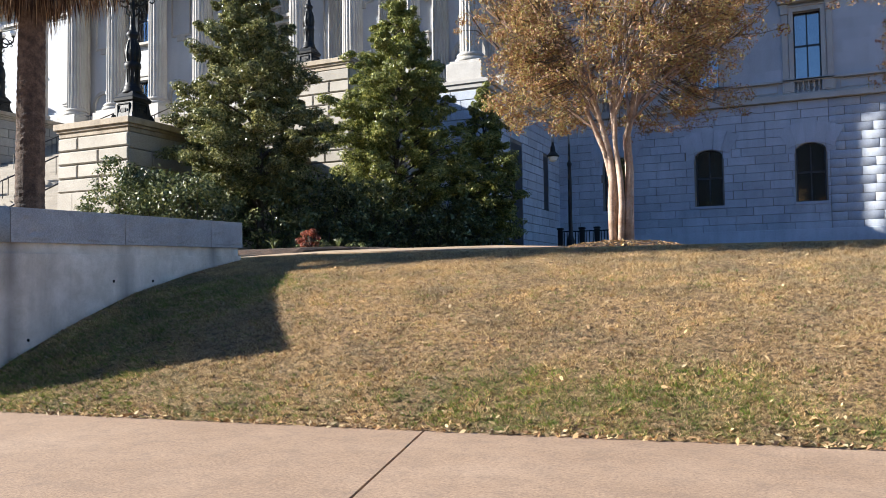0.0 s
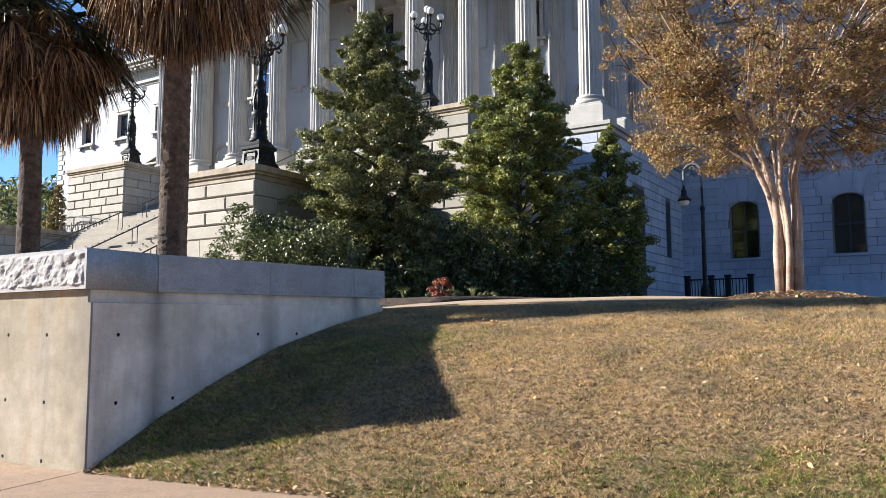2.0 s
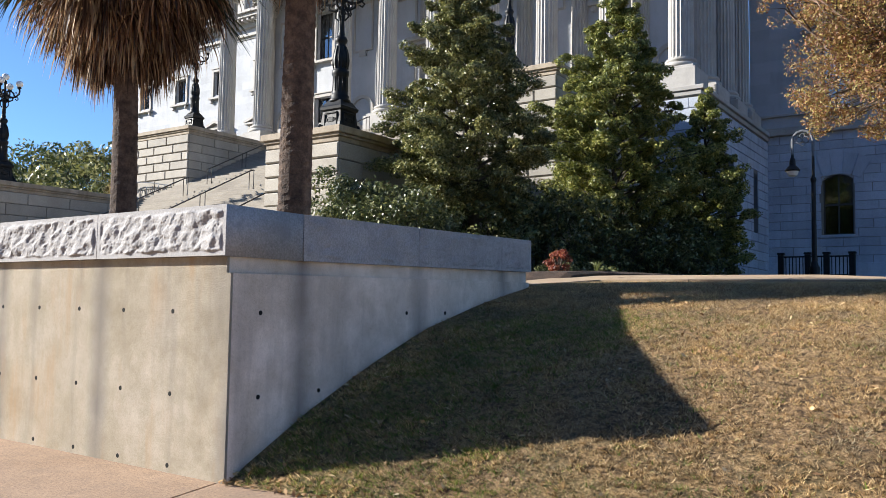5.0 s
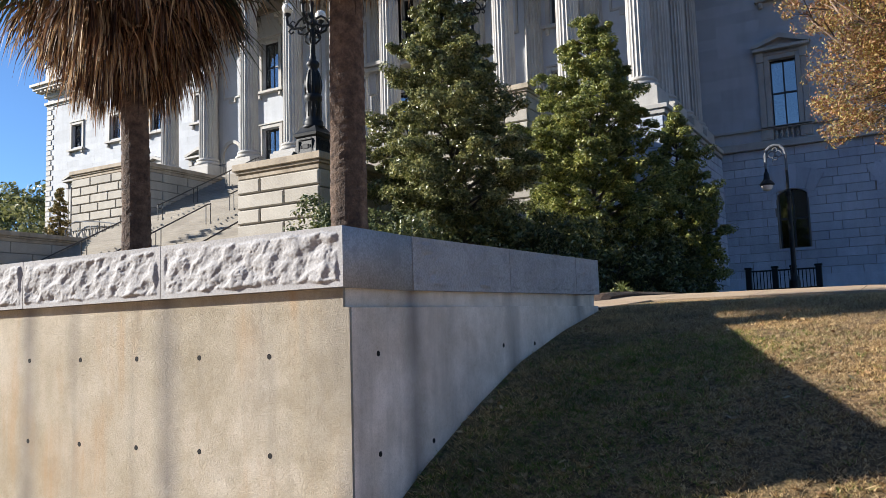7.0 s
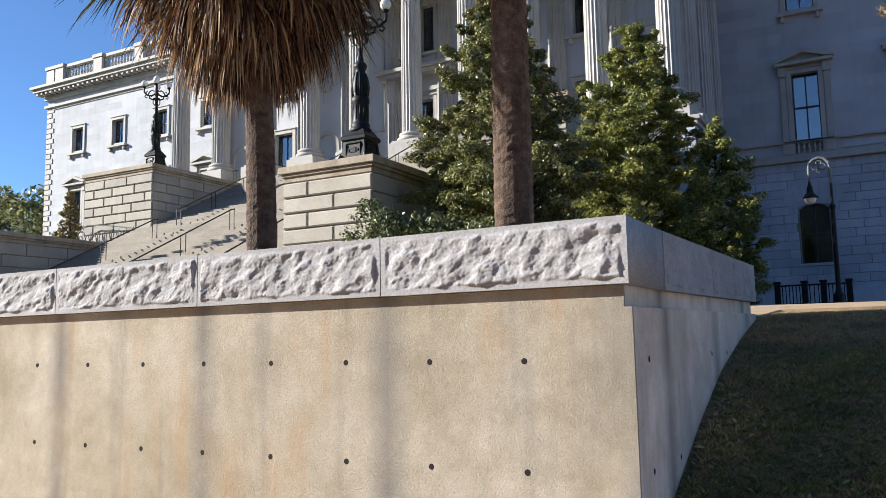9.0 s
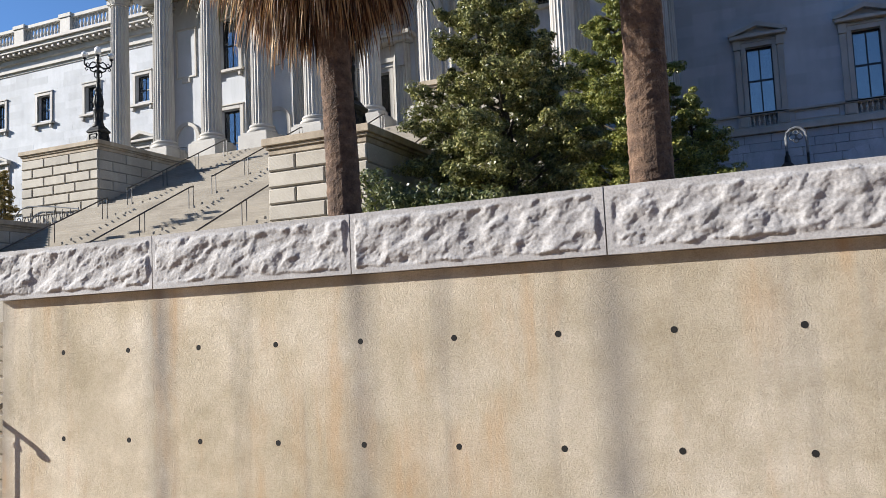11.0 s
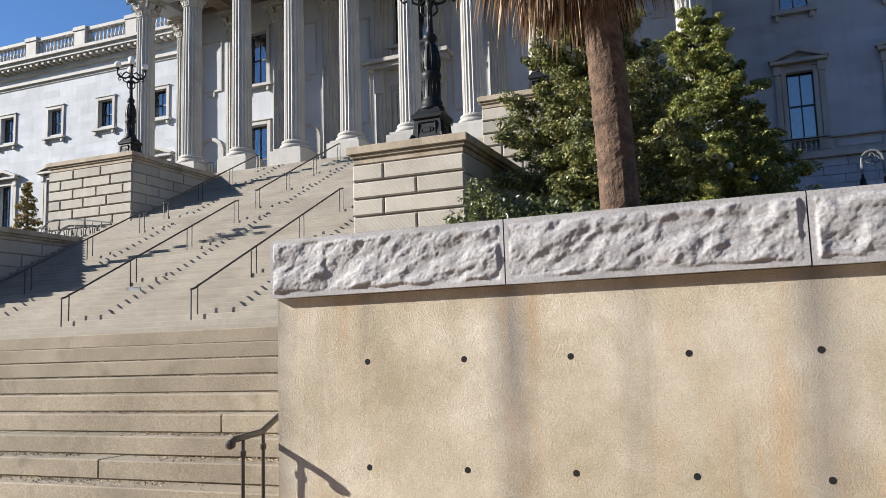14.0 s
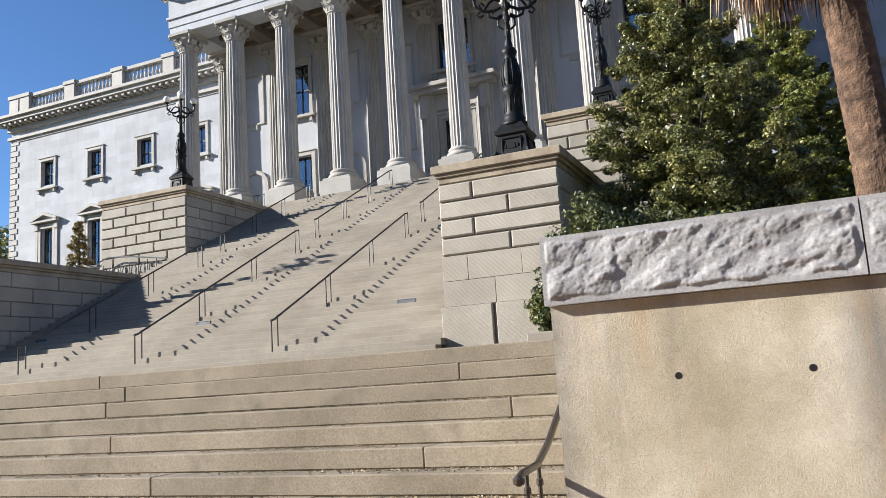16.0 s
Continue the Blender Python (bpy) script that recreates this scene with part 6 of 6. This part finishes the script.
crape_myrtle(-3.95, 17.45, 1.96, 31, "multi-stemmed crape myrtle with thin bronze autumn leaves")
crape_myrtle(3.9, 17.6, 1.96, 33, "second crape myrtle with thin bronze autumn leaves")


def mulch_ring(x, y, z, r, seed):
    rng = np.random.default_rng(seed)
    bm = bmesh.new()
    add_lathe(bm, ((r, -0.1), (r * 0.97, 0.02), (r * 0.7, 0.10), (r * 0.3, 0.16), (0.02, 0.17)), 36)
    for v in bm.verts:
        v.co += Vector(rng.normal(size=3) * 0.02)
    root = part("mulch_ring", bm, SOIL)
    root.matrix_basis = pose(x, y, z)
    tagged(root, "low ring of leaf-strewn brown mulch round a tree", "mulch bed")
    n = 900
    a, rr = rng.uniform(0, 6.28, n), r * 1.1 * np.sqrt(rng.uniform(0, 1, n))
    cen = np.stack([rr * np.cos(a), rr * np.sin(a), np.interp(rr / r, (0, 0.3, 0.7, 0.97, 1.1), (0.19, 0.18, 0.13, 0.05, 0.02))], axis=1)
    v, f = leaf_cards(cen, np.full(n, 0.015), 1, 0.05, rng, 2.0)
    lit = arrays("fallen_leaves", v, f, LITTER)
    lit.matrix_basis = pose(x, y, z)
    tagged(lit, "dry fallen leaves scattered on mulch", "leaf litter", kind="stuff")


mulch_ring(-3.95, 17.45, 1.94, 1.35, 5)


# ---------------------------------------------------------------- palms
def palm(x, y, z, trunk_h, trunk_r, skirt, seed, lean=(0, 0)):
    rng = np.random.default_rng(seed)
    root = thing("palmetto_palm", x, y, z, "palmetto palm with a thick brown skirt of dead fronds", "palm tree", "palmettos behind the wall")
    bm, rings = bmesh.new(), []
    n, seg = int(trunk_h / 0.045), 22
    for k in range(n + 1):
        t = k / n
        zz = -0.3 + (trunk_h + 0.3) * t
        r = trunk_r * (1.10 - 0.20 * t + 0.10 * max(0, 0.12 - t) * 8) * (1 + (0.016 if k % 2 == 0 else -0.016))
        rings.append([bm.verts.new((lean[0] * t * t + r * (1 + rng.normal() * 0.018) * math.cos(2 * math.pi * i / seg), lean[1] * t * t + r * (1 + rng.normal() * 0.018) * math.sin(2 * math.pi * i / seg), zz + rng.normal() * 0.006)) for i in range(seg)])
    for a, b in zip(rings, rings[1:]):
        for i in range(seg):
            j = (i + 1) % seg
            bm.faces.new((a[i], a[j], b[j], b[i]))
    part("trunk", bm, PALM_BARK, root)
    head = np.array([lean[0], lean[1], trunk_h])

    def fronds(count, elev, reach, strips, droop, width, length, material, name, spread):
        for i in range(count):
            vs, fs = [], []
            a = rng.uniform(0, 2 * math.pi)
            el = rng.uniform(*elev)
            low = rng.uniform(0, 1) if name == "dead_frond" else 0.0
            if low:
                el = -0.12 - 1.1 * low + rng.uniform(-0.2, 0.2)
            out = np.array([math.cos(a) * math.cos(el), math.sin(a) * math.cos(el), math.sin(el)])
            rl = rng.uniform(*reach) * (1 - 0.58 * low)
            base = head + np.array([0, 0, 0.1 - skirt * low if low else rng.uniform(0, 0.3)])
            tip = base + out * rl + np.array([0, 0, -droop * 0.25 * rl])
            side = np.array([-math.sin(a), math.cos(a), 0])
            up = np.cross(out, side)
            for w in (side * 0.02, up * 0.014):
                b0 = len(vs)
                vs += [base - w, base + w, tip + w * 0.5, tip - w * 0.5]
                fs.append((b0, b0 + 1, b0 + 2, b0 + 3))
            for k in range(strips):
                th = (k / (strips - 1) - 0.5) * spread
                d = out * math.cos(th) + (side * math.cos(0.5) + up * 0.3 * rng.normal()) * math.sin(th)
                L = length * rng.uniform(0.65, 1.15) * (0.75 + 0.25 * math.cos(th))
                p, w = tip - out * 0.05, width * rng.uniform(0.7, 1.2)
                wdir = np.cross(d, rng.normal(size=3))
                wdir /= np.linalg.norm(wdir) + 1e-6
                b0 = len(vs)
                for q in range(5):
                    s = q / 4
                    ww = w * (1, 1.1, 0.8, 0.45, 0.05)[q]
                    vs += [p - wdir * ww, p + wdir * ww]
                    d = d + np.array([0, 0, -droop * (0.25 + 0.5 * s)]) + rng.normal(size=3) * 0.05
                    d /= np.linalg.norm(d)
                    p = p + d * L / 4
                for q in range(4):
                    c = b0 + 2 * q
                    fs.append((c, c + 1, c + 3, c + 2))
            arrays(name, np.array(vs), np.array(fs), material, root)

    fronds(84, (-0.55, 1.2), (0.9, 1.45), 36, 0.42, 0.020, 1.2, FROND_GREEN, "green_frond", 3.0)
    fronds(210, (-1.35, -0.02), (0.85, 1.4), 26, 1.5, 0.018, 0.92, FROND_DEAD, "dead_frond", 2.4)


palm(-13.72, 8.14, 2.1, 4.6, 0.165, 0.9, 41, (-0.32, 0.08))
palm(-10.64, 8.38, 2.1, 5.4, 0.187, 0.9, 42, (0.03, 0.02))


# ---------------------------------------------------------------- lawn detail
def lawn_detail():
    rng = np.random.default_rng(77)

    def scatter(n, xr, dr, power):
        x = rng.uniform(*xr, n)
        d = dr[0] + (dr[1] - dr[0]) * rng.uniform(0, 1, n) ** power
        y = np.array([lawn_edge(a) for a in x]) + d
        z = np.interp(d, [p[0] for p in PROFILE], [p[1] for p in PROFILE])
        return x, y, z

    def tufts(n, per, xr, dr, h, w, material, name, label, keep=None):
        x, y, z = scatter(n, xr, dr, 1.0)
        if keep is not None:
            m = keep(x, y, z)
            x, y, z = x[m], y[m], z[m]
        c = np.repeat(np.stack([x, y, z], axis=1), per, axis=0)
        k = len(c)
        out = rng.normal(size=(k, 2))
        c[:, :2] += out * 0.016
        hh = h * rng.uniform(0.4, 1.3, k)
        a = rng.uniform(0, 6.28, k)
        side = np.stack([np.cos(a), np.sin(a), np.zeros(k)], axis=1) * (w * rng.uniform(0.6, 1.5, k))[:, None]
        base = c - np.array([0, 0, 0.01])
        tip = base + np.concatenate([out * (hh * 1.15)[:, None], hh[:, None] + 0.01], axis=1)
        v = np.stack([base - side, base + side, tip], axis=1).reshape(-1, 3)
        tagged(arrays(name, v, np.arange(3 * k).reshape(-1, 3), material), label, "grass", kind="stuff")

    tufts(62000, 9, (-8.7, 2.6), (0.02, 8.5), 0.024, 0.0050, BLADE, "dormant_grass", "short dry tan grass tufts on the slope")

    def patchy(x, y, z):
        f = np.full(len(x), -0.55)
        for gx, gz, sx, amp in ((-2.9, 0.22, 0.9, 1.5), (-1.2, 0.25, 0.9, 1.5), (0.8, 0.2, 0.8, 1.1), (-8.2, 0.12, 0.5, 1.8), (-7.0, 0.15, 0.7, 1.1), (-5.2, 0.06, 0.8, 0.8), (-7.6, 0.8, 0.9, 1.0), (-7.9, 0.45, 0.9, 1.2), (-7.4, 1.2, 1.0, 1.1)):
            f = f + amp * np.exp(-((x - gx) / sx) ** 2 - ((z - gz) / 0.22) ** 2)
        return f + rng.normal(size=len(x)) * 0.32 > 0

    tufts(20000, 9, (-8.7, 3.0), (0.0, 3.6), 0.036, 0.0038, BLADE_GREEN, "green_grass", "patches of green grass near the pavement", patchy)
    x, y, z = scatter(2600, (-8.75, 5), (-0.06, 4.5), 4.0)
    cen = np.stack([x, y, z + 0.025], axis=1)
    v, f = leaf_cards(cen, np.full(len(cen), 0.02), 1, 0.032, rng, 1.5)
    tagged(arrays("leaf_litter", v, f, LITTER), "small dry leaves caught along the lawn edge", "leaf litter", kind="stuff")


lawn_detail()


def build_garden_path():
    root = thing("garden_path", 0, 0, 0, "narrow pale concrete path along the planting bed", "path", kind="structure")
    xs = [-8.75, -7.4, -6.05, -4.7]
    bm = bmesh.new()
    lines = [[bm.verts.new((x, y, ground_height(-8.7, y) + 0.028 - drop)) for x, drop in ((-9.9, 0), (-8.74, 0), (-8.74, 0.2))] for y in (10.89, 12, 13, 14, 15, 16, 18)]
    for p, q in zip(lines, lines[1:]):
        for k in (0, 1):
            bm.faces.new((p[k], p[k + 1], q[k + 1], q[k]))
    part("apron", bm, PATH_CONCRETE, root)
    for a, b in zip(xs, xs[1:]):
        bm = bmesh.new()
        top = []
        for x, y in ((a + 0.006, 13.0 + 0.10 * (a + 9)), (b - 0.006, 13.0 + 0.10 * (b + 9)), (b - 0.006, 15.0 + 0.16 * (b + 9)), (a + 0.006, 15.0 + 0.16 * (a + 9))):
            top.append(bm.verts.new((x, y, ground_height(max(x, -8.7), y) + 0.03)))
        f = bm.faces.new(top)
        r = bmesh.ops.extrude_face_region(bm, geom=[f])
        for v in r["geom"]:
            if isinstance(v, bmesh.types.BMVert):
                v.co.z -= 0.15
        part("slab", bm, PATH_CONCRETE, root)


build_garden_path()


def step_litter():
    rng = np.random.default_rng(91)
    cen = []
    for k in range(9):
        y0, z = 8.9 - (9 - k) * 0.318, (k + 1) * LAND_Z / 10
        n = 2400
        x = rng.uniform(-24.5, WALL_L - 0.05, n)
        keep = np.sin(x * 1.7 + k * 2.1) + 0.6 * np.sin(x * 4.3 + k) + rng.normal(size=n) * 0.6 > -0.3
        x = x[keep]
        y = y0 + 0.300 - np.abs(rng.normal(size=len(x))) * 0.12
        cen.append(np.stack([x, np.maximum(y, y0 + 0.03), np.full(len(x), z + 0.004)], axis=1))
    cen = np.concatenate(cen)
    v, f = leaf_cards(cen, np.full(len(cen), 0.006), 1, 0.013, rng, 0.8)
    tagged(arrays("step_grit", v, f, GRIT), "dry grit and leaf crumbs lying on the steps", "leaf litter", kind="stuff")


step_litter()
